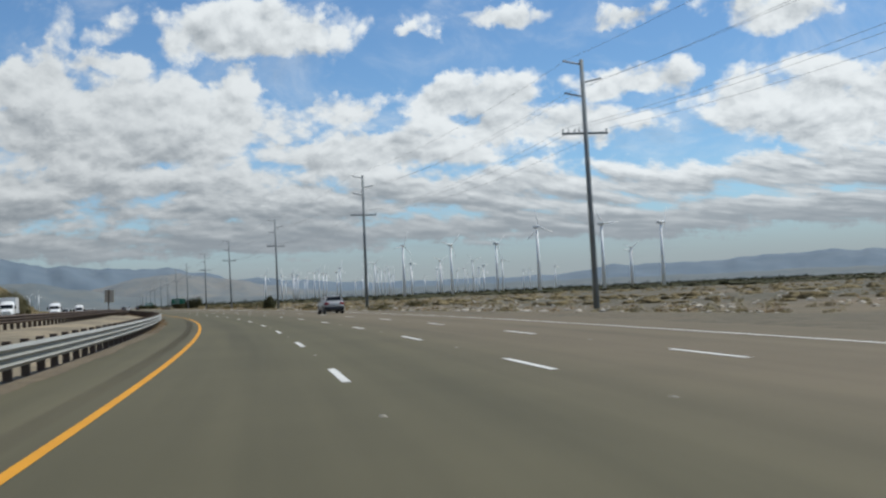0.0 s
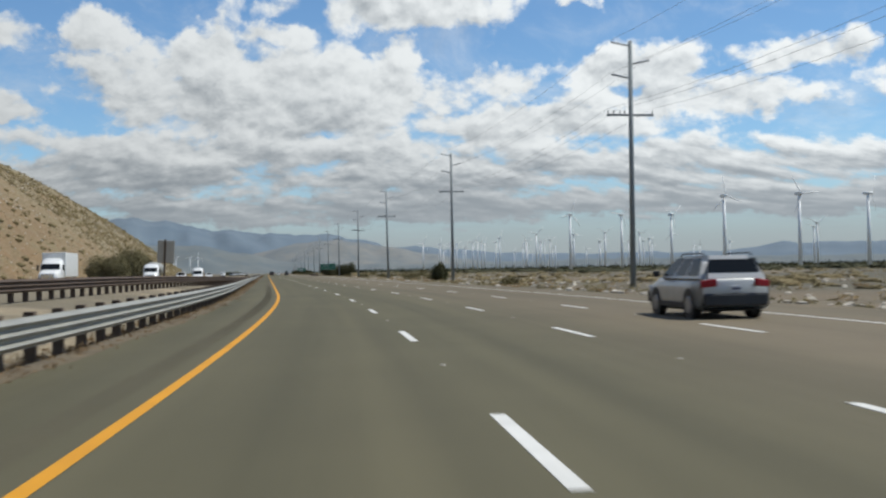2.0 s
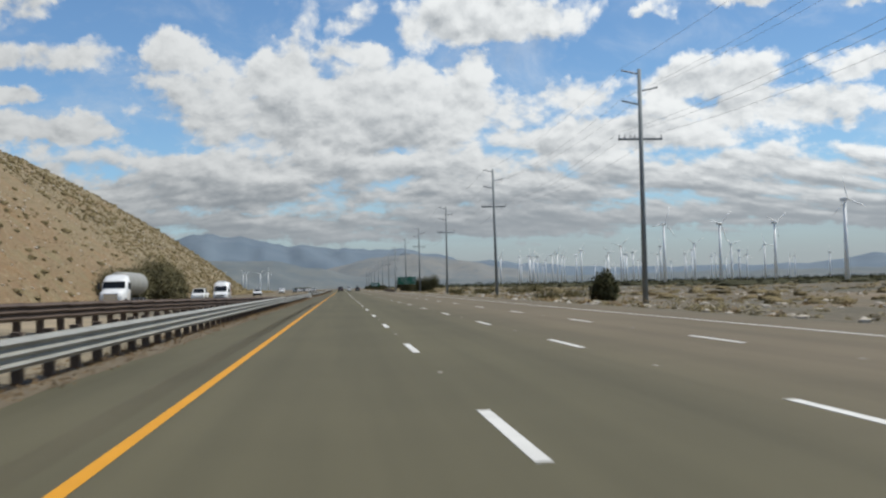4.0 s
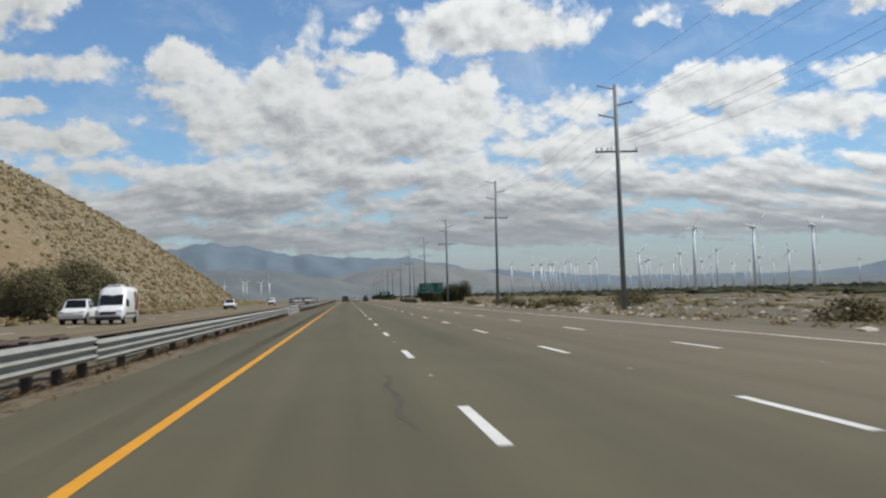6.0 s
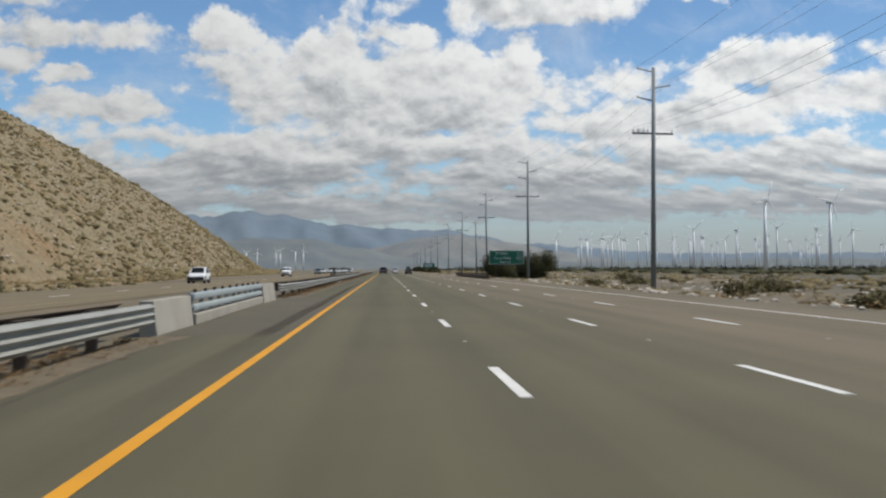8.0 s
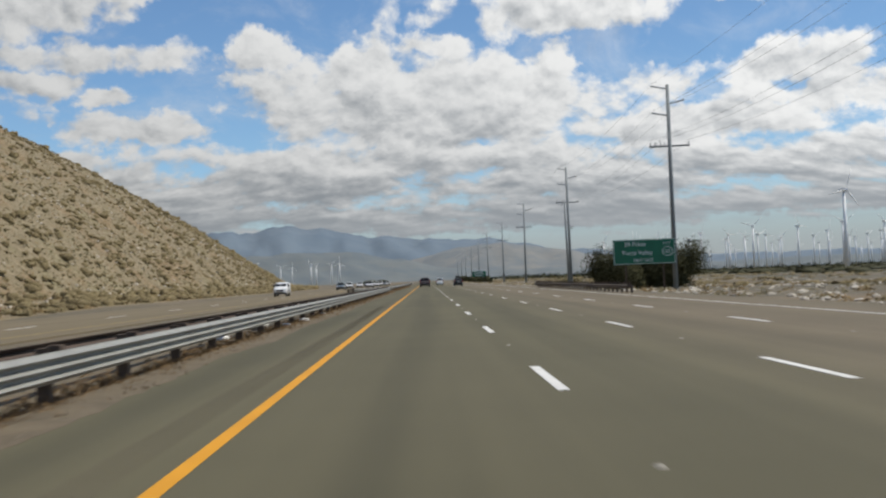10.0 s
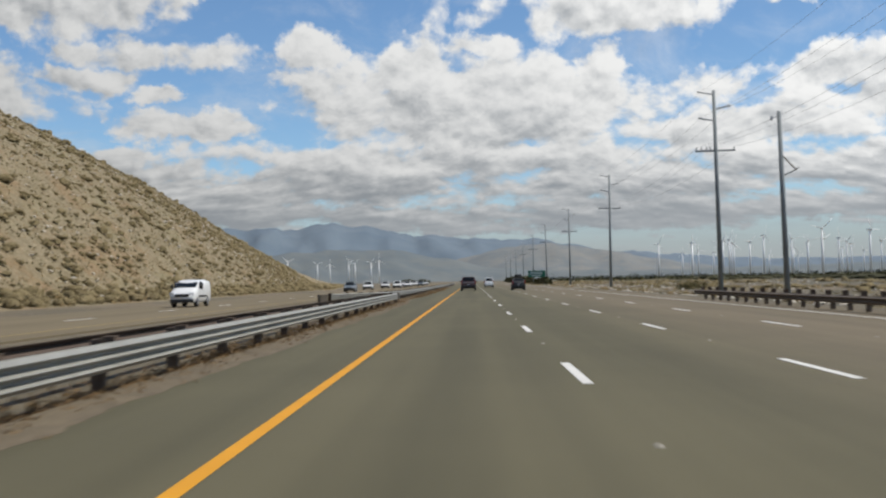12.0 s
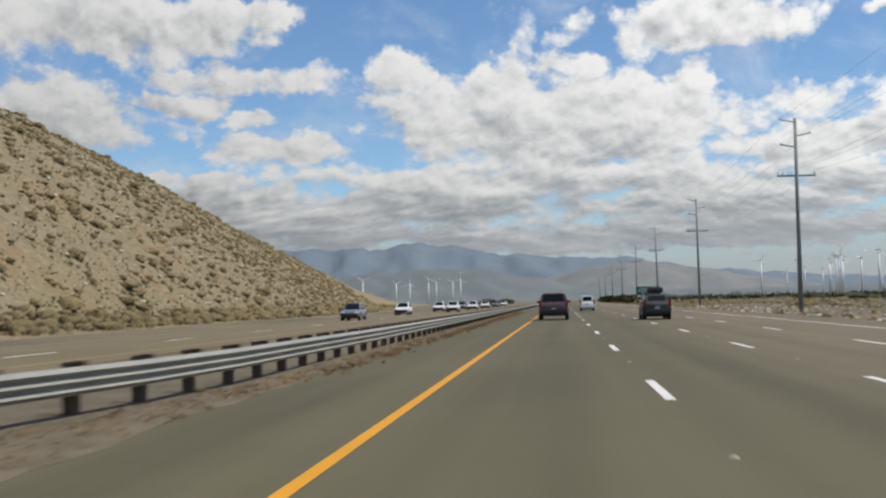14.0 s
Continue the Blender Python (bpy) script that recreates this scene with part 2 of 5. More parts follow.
def hill_material():
    m = bpy.data.materials.new("hill_soil")
    m.use_nodes = True
    n = Nodes(m.node_tree)
    at = n.add("ShaderNodeTexCoord").outputs["Object"]
    wide, mid, fine = n.noise(at, 0.022, 5.0, 0.6), n.noise(at, 0.22, 5.0, 0.65), n.noise(at, 2.2, 5.0, 0.7)
    xyz = n.add("ShaderNodeSeparateXYZ", {0: at}).outputs
    along = n.span(n.math("MULTIPLY_ADD", wide, 160.0, xyz[1]), 430.0, 600.0)
    earth = n.mix(along, (0.180, 0.110, 0.052), (0.195, 0.155, 0.090))      # rusty earth first, paler further on
    earth = n.mix(n.math("MULTIPLY", n.span(mid, 0.35, 0.7), 0.7), earth, (0.156, 0.121, 0.061))
    earth = n.mix(n.math("MULTIPLY", n.span(fine, 0.50, 0.64), 0.8), earth, n.mix(along, (0.212, 0.142, 0.073), (0.275, 0.226, 0.138)))
    for scale, low, high, amount, colour in ((0.07, 0.50, 0.62, 0.6, (0.200, 0.118, 0.050)), (0.11, 0.52, 0.62, 0.5, (0.18, 0.155, 0.075)), (0.55, 0.50, 0.60, 0.5, (0.125, 0.095, 0.046)),
                                             (0.9, 0.54, 0.62, 0.5, (0.30, 0.248, 0.15)), (1.9, 0.55, 0.62, 0.4, (0.105, 0.083, 0.04))):
        patch = n.noise(n.vec("ADD", at, (scale * 700, 0, 0)), scale, 5.0, 0.7)
        earth = n.mix(n.math("MULTIPLY", n.span(patch, low, high), amount), earth, colour)
    bump = n.add("ShaderNodeBump", {"Strength": 0.9, "Distance": 0.25, "Height": fine})
    shader = n.add("ShaderNodeBsdfPrincipled", {"Base Color": earth, "Roughness": 0.95, "Normal": bump.outputs[0]})
    n.add("ShaderNodeOutputMaterial", {0: shader.outputs[0]})
    return m


def mound_material(name, dark, light):
    m = bpy.data.materials.new(name)
    m.use_nodes = True
    n = Nodes(m.node_tree)
    at = n.add("ShaderNodeTexCoord").outputs["Object"]
    chance = n.add("ShaderNodeNewGeometry").outputs["Random Per Island"]
    tuft, twig = n.noise(at, 3.2, 5.0, 0.7), n.noise(at, 16.0, 4.0, 0.7)
    fac = n.math("ADD", n.math("MULTIPLY", chance, 0.45), n.math("MULTIPLY", n.span(tuft, 0.32, 0.68), 0.55))
    bump = n.add("ShaderNodeBump", {"Strength": 0.9, "Distance": 0.22, "Height": n.math("MULTIPLY_ADD", twig, 0.35, tuft)})
    shader = n.add("ShaderNodeBsdfPrincipled", {"Base Color": n.mix(fac, dark, light), "Roughness": 0.95, "Specular IOR Level": 0.1, "Normal": bump.outputs[0]})
    n.add("ShaderNodeOutputMaterial", {0: shader.outputs[0]})
    return m


MOUND = mound_material("scrub_mound", (0.128, 0.100, 0.050), (0.240, 0.192, 0.104))
MOUND_DARK = mound_material("dark_scrub_mound", (0.035, 0.038, 0.02), (0.075, 0.07, 0.04))
ASPHALT, OLD_ASPHALT = asphalt_material("asphalt"), asphalt_material("worn_asphalt", True)
SAND = ground_material()
HILL = hill_material()
FADED_YELLOW = surface("faded_yellow_paint", (0.24, 0.165, 0.05), (0.36, 0.25, 0.07), 0.9, 0, 0.8, 8, 0.1)
YELLOW = surface("yellow_paint", (0.46, 0.20, 0.002), (0.58, 0.26, 0.004), 0.9, 0, 0.8, 25, 0.1)
WHITE_LINE = surface("white_line_paint", (0.468, 0.451, 0.408), (0.680, 0.663, 0.612), 0.6, 0, 0.7, 18, 0.1)
STEEL = surface("galvanised_steel", (0.19, 0.186, 0.163), (0.31, 0.303, 0.268), 0.6, 0.1, 0.5, 9, 0.05)
BLUE_STEEL = surface("bridge_rail_steel", (0.23, 0.265, 0.265), (0.34, 0.375, 0.37), 0.6, 0.1, 0.6, 9, 0.05)
RUST = surface("rusty_steel", (0.045, 0.030, 0.022), (0.10, 0.068, 0.048), 0.85, 0.1, 0.6, 12, 0.2)
DUSTY_RUST = surface("dusty_rusty_steel", (0.085, 0.066, 0.050), (0.165, 0.132, 0.10), 0.9, 0.0, 0.6, 12, 0.2)
BOX_GREY = surface("weathered_grey_timber", (0.10, 0.082, 0.058), (0.18, 0.15, 0.11), 0.9, 0, 1.0, 12, 0.2)
SHRUB_LEAF = leafy("olive_shrub_leaf", (0.07, 0.062, 0.028), (0.16, 0.135, 0.066))
POST_WOOD = surface("dark_post_timber", (0.05, 0.035, 0.025), (0.13, 0.09, 0.06), 0.9, 0, 1.0, 15, 0.3)
POLE_WOOD = surface("weathered_pole", (0.155, 0.172, 0.178), (0.26, 0.28, 0.28), 0.9, 0, 0.5, 14, 0.3)
CONCRETE = surface("concrete", (0.223, 0.205, 0.167), (0.322, 0.298, 0.248), 0.9, 0, 0.5, 10, 0.2)
WHITE_METAL = surface("turbine_white", (0.74, 0.74, 0.72), (0.86, 0.86, 0.84), 0.5, 0, 0.05, 1.0, 0.02)
PORCELAIN = surface("insulator_grey", (0.25, 0.26, 0.28), (0.42, 0.43, 0.45), 0.4, 0, 1, 12, 0.02)
WIRE = surface("conductor", (0.20, 0.20, 0.20), (0.30, 0.30, 0.30), 0.5, 0.6, 1, 10, 0.0)
SIGN_GREEN = surface("sign_green", (0.005, 0.10, 0.05), (0.01, 0.15, 0.075), 0.5, 0, 0.6, 6, 0.02)
SIGN_WHITE = surface("sign_white", (0.62, 0.66, 0.62), (0.78, 0.8, 0.76), 0.5, 0, 1, 6, 0.0)
SIGN_BACK = surface("sign_back_aluminium", (0.36, 0.32, 0.25), (0.46, 0.41, 0.33), 0.6, 0.0, 0.8, 8, 0.03)
ROCK = surface("pale_boulder", (0.32, 0.285, 0.225), (0.52, 0.47, 0.385), 0.9, 0, 0.5, 5, 0.5)
BUSH_GREEN = leafy("scrub_leaf", (0.179, 0.148, 0.074), (0.343, 0.289, 0.164))
HILL_LEAF = leafy("hill_scrub_leaf", (0.200, 0.155, 0.080), (0.330, 0.262, 0.150))
BUSH_DRY = leafy("dry_weed", (0.22, 0.145, 0.066), (0.38, 0.275, 0.135))
RUSSET_WEED = leafy("russet_weed", (0.12, 0.072, 0.034), (0.26, 0.175, 0.09))
TREE_LEAF = leafy("tree_leaf", (0.036, 0.037, 0.017), (0.078, 0.074, 0.036))
TAMARISK_LEAF = leafy("tamarisk_leaf", (0.095, 0.085, 0.043), (0.185, 0.162, 0.088))
# leaf green greyed to carry the haze of two kilometres
HAZED_WINDBREAK_LEAF = leafy("hazed_windbreak_leaf", (0.052, 0.060, 0.050), (0.088, 0.094, 0.078))
BARK = surface("bark", (0.06, 0.045, 0.03), (0.14, 0.11, 0.08), 0.95, 0, 1, 14, 0.5)
# the air's blue haze is put into this range's base colour
HAZE_BLUE = surface("hazed_far_range", (0.090, 0.124, 0.158), (0.122, 0.154, 0.180), 1.0, 0, 0.004, 0.03, 0.0)
# hill green and tan, with blue-grey haze mixed into both tones
HAZE_HILLS = surface("hazed_valley_hills", (0.080, 0.102, 0.114), (0.135, 0.142, 0.130), 1.0, 0, 0.012, 0.07, 0.0)
# ridge tan washed towards blue-grey: its haze is painted too
HAZE_RIDGE = surface("hazed_ridge", (0.105, 0.126, 0.136), (0.195, 0.184, 0.160), 1.0, 0, 0.012, 0.06, 0.0)
TYRE = surface("tyre_rubber", (0.012, 0.012, 0.012), (0.03, 0.03, 0.03), 0.85, 0, 2, 20, 0.1)
RIM = surface("alloy_rim", (0.30, 0.30, 0.31), (0.45, 0.45, 0.46), 0.35, 0.7, 2, 15, 0.0)
DARK_GLASS = glassy("tinted_glass", (0.012, 0.014, 0.016))
BLACK_TRIM = surface("black_plastic", (0.012, 0.012, 0.013), (0.035, 0.035, 0.036), 0.6, 0, 1.5, 20, 0.05)
TAIL_RED = glassy("tail_lamp_red", (0.26, 0.022, 0.028), 0.15)
HEAD_LAMP = glassy("head_lamp", (0.62, 0.64, 0.66), 0.1)
PLATE = paint("plate_white", (0.55, 0.56, 0.58), 0.5, 0, 0.1)
PLATE_BAR = paint("plate_bar", (0.05, 0.06, 0.12), 0.5, 0, 0.0)
CHROME = surface("chrome", (0.55, 0.55, 0.56), (0.72, 0.72, 0.73), 0.15, 1.0, 1, 10, 0.0)


# ---- shaping helpers ----
def part(name, bm, material, parent=None, label="", kind="", at=None, smooth=False):
    """Links a bmesh as one mesh object, under a thing or part when a parent is given."""
    mesh = bpy.data.meshes.new(name)
    bmesh.ops.recalc_face_normals(bm, faces=bm.faces[:])
    bm.to_mesh(mesh)
    bm.free()
    return placed(name, mesh, material, parent, label, kind, at, smooth)


def placed(name, mesh, material, parent=None, label="", kind="", at=None, smooth=False):
    if material and not mesh.materials:
        mesh.materials.append(material)
    if smooth:
        mesh.shade_smooth()
    ob = new(name, mesh)
    if parent:
        ob.parent = parent
    if at is not None:
        ob.matrix_basis = at
    return tagged(ob, label, "", "", kind)


def thing(name, label, category, m=None, group="", kind=""):
    ob = new(name)
    ob.empty_display_size = 0.2
    if m is not None:
        ob.matrix_basis = m
    return tagged(ob, label, category, group, kind)


def box(bm, sx, sy, sz, x=0, y=0, z=0, turn=(0, 0, 0), bevel=0.0):
    m = pose(x, y, z, *turn) @ Matrix.Diagonal((sx, sy, sz, 1))
    made = bmesh.ops.create_cube(bm, size=1, matrix=m)
    if bevel:
        edges = {e for v in made["verts"] for e in v.link_edges}
        bmesh.ops.bevel(bm, geom=list(edges), offset=bevel, segments=2, affect="EDGES", profile=0.6)
    return bm


def cyl(bm, r1, r2, length, m=None, n=12):
    """A cone or cylinder along z from 0 to length."""
    m = (m or Matrix()) @ Matrix.Translation((0, 0, length / 2))
    bmesh.ops.create_cone(bm, cap_ends=True, segments=n, radius1=r1, radius2=r2, depth=length, matrix=m)
    return bm


def tube(bm, pts, r, n=5):
    rings = []
    for i, p in enumerate(pts):
        a, b = Vector(pts[max(i - 1, 0)]), Vector(pts[min(i + 1, len(pts) - 1)])
        q = (b - a).to_track_quat("Z", "Y")
        rings.append([bm.verts.new(Vector(p) + q @ Vector((r * math.cos(6.2832 * k / n), r * math.sin(6.2832 * k / n), 0))) for k in range(n)])
    for one, two in zip(rings, rings[1:]):
        for k in range(n):
            bm.faces.new((one[k], one[(k + 1) % n], two[(k + 1) % n], two[k]))
    return bm


def grid_mesh(name, points, uv=None):
    """A sheet from an array of rows of points."""
    rows, cols = points.shape[:2]
    index = np.arange(rows * cols).reshape(rows, cols)
    faces = np.stack([index[:-1, :-1], index[:-1, 1:], index[1:, 1:], index[1:, :-1]], -1).reshape(-1, 4)
    mesh = bpy.data.meshes.new(name)
    mesh.from_pydata(points.reshape(-1, 3).tolist(), [], faces.tolist())
    if uv is not None:
        layer = mesh.uv_layers.new(name="UVMap")
        layer.data.foreach_set("uv", uv.reshape(-1, 2)[faces.ravel()].astype(np.float32).ravel())
    mesh.update()
    return mesh


# ---- the road's line: it bends left, then runs straight along y ----
STATIONS = np.arange(-200, 3000, 1.0)
_bend = 0.0011 * np.clip((153.6 - STATIONS) / 20.2, 0, 1) * (STATIONS > -40)
HEADING = -np.cumsum(_bend[::-1])[::-1]
ROAD_X = np.concatenate([[0], np.cumsum(-np.sin(HEADING[:-1]))])
ROAD_Y = np.concatenate([[0], np.cumsum(np.cos(HEADING[:-1]))])
ROAD_X, ROAD_Y = ROAD_X - ROAD_X[500], ROAD_Y - ROAD_Y[500] + 300


def on_road(s, lateral, z=0.0):
    """The place at s metres along the yellow line and so far to its right."""
    h = np.interp(s, STATIONS, HEADING)
    x = np.interp(s, STATIONS, ROAD_X) + lateral * np.cos(h)
    y = np.interp(s, STATIONS, ROAD_Y) + lateral * np.sin(h)
    return Vector((float(x), float(y), z))


def heading(s):
    return math.degrees(float(np.interp(s, STATIONS, HEADING)))


def strip(s_list, left, right, z):
    """A ribbon along the road between two lateral lines (numbers or functions of s), with its metres as uv."""
    s = np.array(s_list, float)
    l = np.array([left(v) if callable(left) else left for v in s])
    r = np.array([right(v) if callable(right) else right for v in s])
    h, x, y = np.interp(s, STATIONS, HEADING), np.interp(s, STATIONS, ROAD_X), np.interp(s, STATIONS, ROAD_Y)
    steps = np.linspace(0, 1, 7)
    lat = l[:, None] * (1 - steps) + r[:, None] * steps
    level = np.array([z(v) for v in s])[:, None] if callable(z) else z
    pts = np.stack([x[:, None] + lat * np.cos(h)[:, None], y[:, None] + lat * np.sin(h)[:, None], np.zeros(lat.shape) + level], -1)
    return pts, np.stack([lat, np.broadcast_to(s[:, None], lat.shape)], -1)


def slab(name, s_list, left, right, top, depth, material, label):
    pts, uv = strip(s_list, left, right, top)
    low_l, low_r = pts[:, :1] - [0, 0, depth], pts[:, -1:] - [0, 0, depth]
    pts = np.concatenate([low_l, pts, low_r], 1)
    uv = np.concatenate([uv[:, :1], uv, uv[:, -1:]], 1)
    ob = placed(name, grid_mesh(name, pts, uv), material)
    return tagged(ob, label, "road", "", "structure")


ALONG = list(range(-180, 700, 4)) + list(range(700, 2900, 50))


def opposite(s):
    """Lateral place of the other carriageway's yellow line."""
    k = min(max((s - 150) / 110.0, 0), 1)
    return -21.0 + 8.4 * k * k * (3 - 2 * k)


def raised(s):
    """How far the other carriageway and the median's far side stand above this one."""
    k = np.clip((250 - s) / 95.0, 0, 1)
    return 0.56 * k * k * (3 - 2 * k)


# ---- ground, hill, far ranges ----
def tree_dip(x, y):
    """A shallow hollow beside the opposite lanes where the trees stand."""
    return 0.8 * np.clip((-24.5 - x) / 6, 0, 1) * np.clip((470 - y) / 50, 0, 1)


def ground_height(x, y):
    """The desert floor: level by the road, falling gently to the right."""
    fall = -0.004 * np.clip(x - 27, 0, 1300) * np.clip((1500 - y) / 700, 0, 1)
    side = np.clip((np.abs(x + 4) - 24) / 25, 0, 1)
    lumps = np.sin(x * 0.061 + 1.3 * np.sin(y * 0.023)) * np.sin(y * 0.047 + 0.5) * 0.45 + np.sin(x * 0.21 + y * 0.13) * np.sin(y * 0.17) * 0.12
    bank = -0.25 * np.clip((x - 18.5) / 4, 0, 1)
    return -0.06 + fall + bank + lumps * side - tree_dip(x, y)


def build_ground():
    near = np.arange(-60, 130, 2.5)
    xs = np.concatenate([-np.geomspace(4900, 62, 34), near, np.geomspace(133, 4900, 40)])
    ys = np.concatenate([-np.geomspace(4900, 155, 22), np.arange(-150, 760, 3.0), np.geomspace(764, 4900, 46)])
    x, y = np.meshgrid(xs, ys)
    z = ground_height(x, y)
    # the road bends away to the left of the axis near the start
    r = np.interp(y, ROAD_Y, ROAD_X)
    z = np.where((x > r - 34) & (x < r + 21) & (y < 240), np.minimum(z, -0.06), z)
    z = z + raised(y) * np.clip((r - 3.7 - x) / 4.0, 0, 1) * np.clip((x + 70) / 20, 0, 1)
    ob = placed("ground", grid_mesh("ground", np.stack([x, y, z], -1)), SAND, smooth=True)
    tagged(ob, "pale sandy desert ground with scattered stones", "ground", "", "structure")


def hill_foot(y):
    return np.where(y < 684, -45.5, -45.5 - 0.10 * (y - 684))


def hill_height(x, y):
    d = np.clip(hill_foot(y) - x, 0, None)
    z = 129 * (1 - np.exp(-0.927 * d / 129))
    z = z / (1 + np.exp((y - 1007) / 139)) / (1 + np.exp((-41 - y) / 85))
    z = z + 0.085 * np.clip(hill_foot(y) + 15 - x, 0, 15) * np.clip((y - 420) / 60, 0, 1) - tree_dip(x, y) * np.clip(1 - d / 20, 0, 1)
    gully = np.sin(y * 0.043 + 0.6 * np.sin(x * 0.03)) + 0.6 * np.sin(y * 0.117 + x * 0.02 + 1)
    rough = np.sin(x * 0.31 + 1.7 * np.sin(y * 0.19)) * np.sin(y * 0.27 + x * 0.11)
    return z + (gully * 0.035 * np.clip(d, 0, 60) * 0.5 + rough * 0.35 * np.clip(d / 12, 0, 1))


def build_hill():
    ys = np.arange(-60, 1300, 4.0)
    ds = np.concatenate([[-17.5, -15, -12, -9, -6, -3], np.arange(0, 60, 2.5), np.arange(60, 160, 4.0), np.arange(160, 420, 13.0), [520, 700, 1000, 1400]])
    d, y = np.meshgrid(ds, ys)
    x = hill_foot(y) - d
    z = hill_height(x, y) * np.interp(d, [0, 420, 1400], [1, 1, 0]) - 0.12 + np.where(d < -15, -0.4, 0)
    ob = placed("hillside", grid_mesh("hillside", np.stack([x, y, z], -1)), HILL, smooth=True)
    tagged(ob, "steep tan desert hillside dotted with scrub", "hill", "", "structure")


def build_range(name, label, near, far, profile, material, seed, rough):
    az = np.radians(np.concatenate([np.arange(-180, -45, 3.0), np.arange(-45, 45, 0.35), np.arange(45, 181, 3.0)]))
    tops = np.interp(np.degrees(az), [p[0] for p in profile], [p[1] for p in profile])
    radii = np.concatenate([np.linspace(near, far, 12), [far + 150]])
    pts = np.zeros((len(radii), len(az), 3))
    for i, r in enumerate(radii):
        k = (r - near) / (far - near)
        for j, a in enumerate(az):
            ridge = noise.fractal(Vector((a * 42, k * 3.5, seed)), 0.9, 2.1, 5)
            lift = min(k, 1.0) ** 1.25 * (1 + ridge * rough * (1.15 - k))
            z = r * math.tan(radians(tops[j] * (1 + 0.05 * noise.fractal(Vector((a * 40, 0, seed + 5)), 0.8, 2.2, 4)))) * (lift if k <= 1 else 0.2) - 14
            pts[i, j] = (-r * math.sin(a), 250 + r * math.cos(a), z)
    tagged(placed(name, grid_mesh(name, pts), material, smooth=True), label, "mountains", "", "structure")


build_ground()
build_hill()
# backdrop ranges: distance haze is painted in their colours, no air between
build_range("backdrop", "mountain range across the valley, coloured with blue haze", 3300, 4400,
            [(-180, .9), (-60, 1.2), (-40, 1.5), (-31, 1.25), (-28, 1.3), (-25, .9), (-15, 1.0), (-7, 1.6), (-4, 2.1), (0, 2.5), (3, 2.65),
             (6.4, 3.15), (9, 3.05), (12, 3.05), (15, 3.2), (25, 3.0), (60, 1.6), (180, .9)], HAZE_BLUE, 3.0, 0.6)
build_range("backdrop_ridge", "pale tan ridge beyond the wind farm, washed with haze colour", 2500, 2950,
            [(-180, .2), (-40, .2), (-16, .3), (-11, .9), (-7, 1.6), (-4, 2.1), (-2, 2.0), (0, 1.5), (3, .9), (20, .3), (180, .2)], HAZE_RIDGE, 14.0, 0.45)
build_range("backdrop_hills", "low grey-green hills beyond the wind farm, tinted with haze", 1900, 2450,
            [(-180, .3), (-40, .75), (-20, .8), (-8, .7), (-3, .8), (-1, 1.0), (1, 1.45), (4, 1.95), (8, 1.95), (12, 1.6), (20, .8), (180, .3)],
            HAZE_HILLS, 9.0, 0.5)

road = slab("road", ALONG, lambda s: float(np.interp(s, [503, 516], [-2.45, -3.15])), 17.4, 0.0, 0.25, ASPHALT, "grey asphalt freeway with four lanes and shoulders")
far_road = slab("road_opposite", ALONG, lambda s: opposite(s) - 9.6, lambda s: opposite(s) + 1.6, raised, 0.25, OLD_ASPHALT,
                "worn tan-grey asphalt carriageway of the opposite direction")


def line_part(name, parent, s_list, lateral, width, material, label, level=0.004):
    low = (lambda s: lateral(s) - width / 2) if callable(lateral) else lateral - width / 2
    high = (lambda s: lateral(s) + width / 2) if callable(lateral) else lateral + width / 2
    pts, uv = strip(s_list, low, high, level)
    return placed(name, grid_mesh(name, pts[:, ::6], uv[:, ::6]), material, parent, label)


line_part("yellow_edge_line", road, ALONG, 0.0, 0.16, YELLOW, "solid yellow edge line")
line_part("white_edge_line", road, ALONG, 14.75, 0.14, WHITE_LINE, "solid white edge line")
line_part("yellow_edge_line", far_road, ALONG, opposite, 0.15, FADED_YELLOW, "worn solid yellow edge line", lambda s: raised(s) + 0.004)


def dash_mesh():
    bm = bmesh.new()
    box(bm, 0.15, 3.66, 0.006, 0, 1.83, 0.003)
    # worn ends
    for v in bm.verts:
        v.co.x += 0.015 * math.sin(v.co.y * 7 + v.co.x * 40)
    mesh = bpy.data.meshes.new("lane_dash")
    bm.to_mesh(mesh)
    bm.free()
    return mesh


def marker_mesh():
    bm = bmesh.new()
    cyl(bm, 0.055, 0.03, 0.02, None, 10)
    mesh = bpy.data.meshes.new("lane_marker")
    bm.to_mesh(mesh)
    bm.free()
    return mesh


DASH, MARKER = dash_mesh(), marker_mesh()
for lateral in (3.66, 7.32, 10.98):
    for k in range(-5, 66):
        s = 5.55 + 14.63 * k
        at = Matrix.Translation(on_road(s, lateral, 0.001)) @ pose(0, 0, 0, 0, 0, heading(s + 1.8))
        placed("lane_dash", DASH, WHITE_LINE, road, at=at)
        if -3 < k < 40:
            q = on_road(s + 9.15, lateral, 0.001)
            placed("lane_marker", MARKER, CONCRETE, road, at=Matrix.Translation(q))
for k in range(0, 50):
    s = -20 + 14.63 * k
    at = Matrix.Translation(on_road(s, opposite(s) - 3.66, 0.001 + float(raised(s)))) @ pose(0, 0, 0, 0, 0, heading(s + 1.8))
    placed("lane_dash", DASH, WHITE_LINE, far_road, at=at)


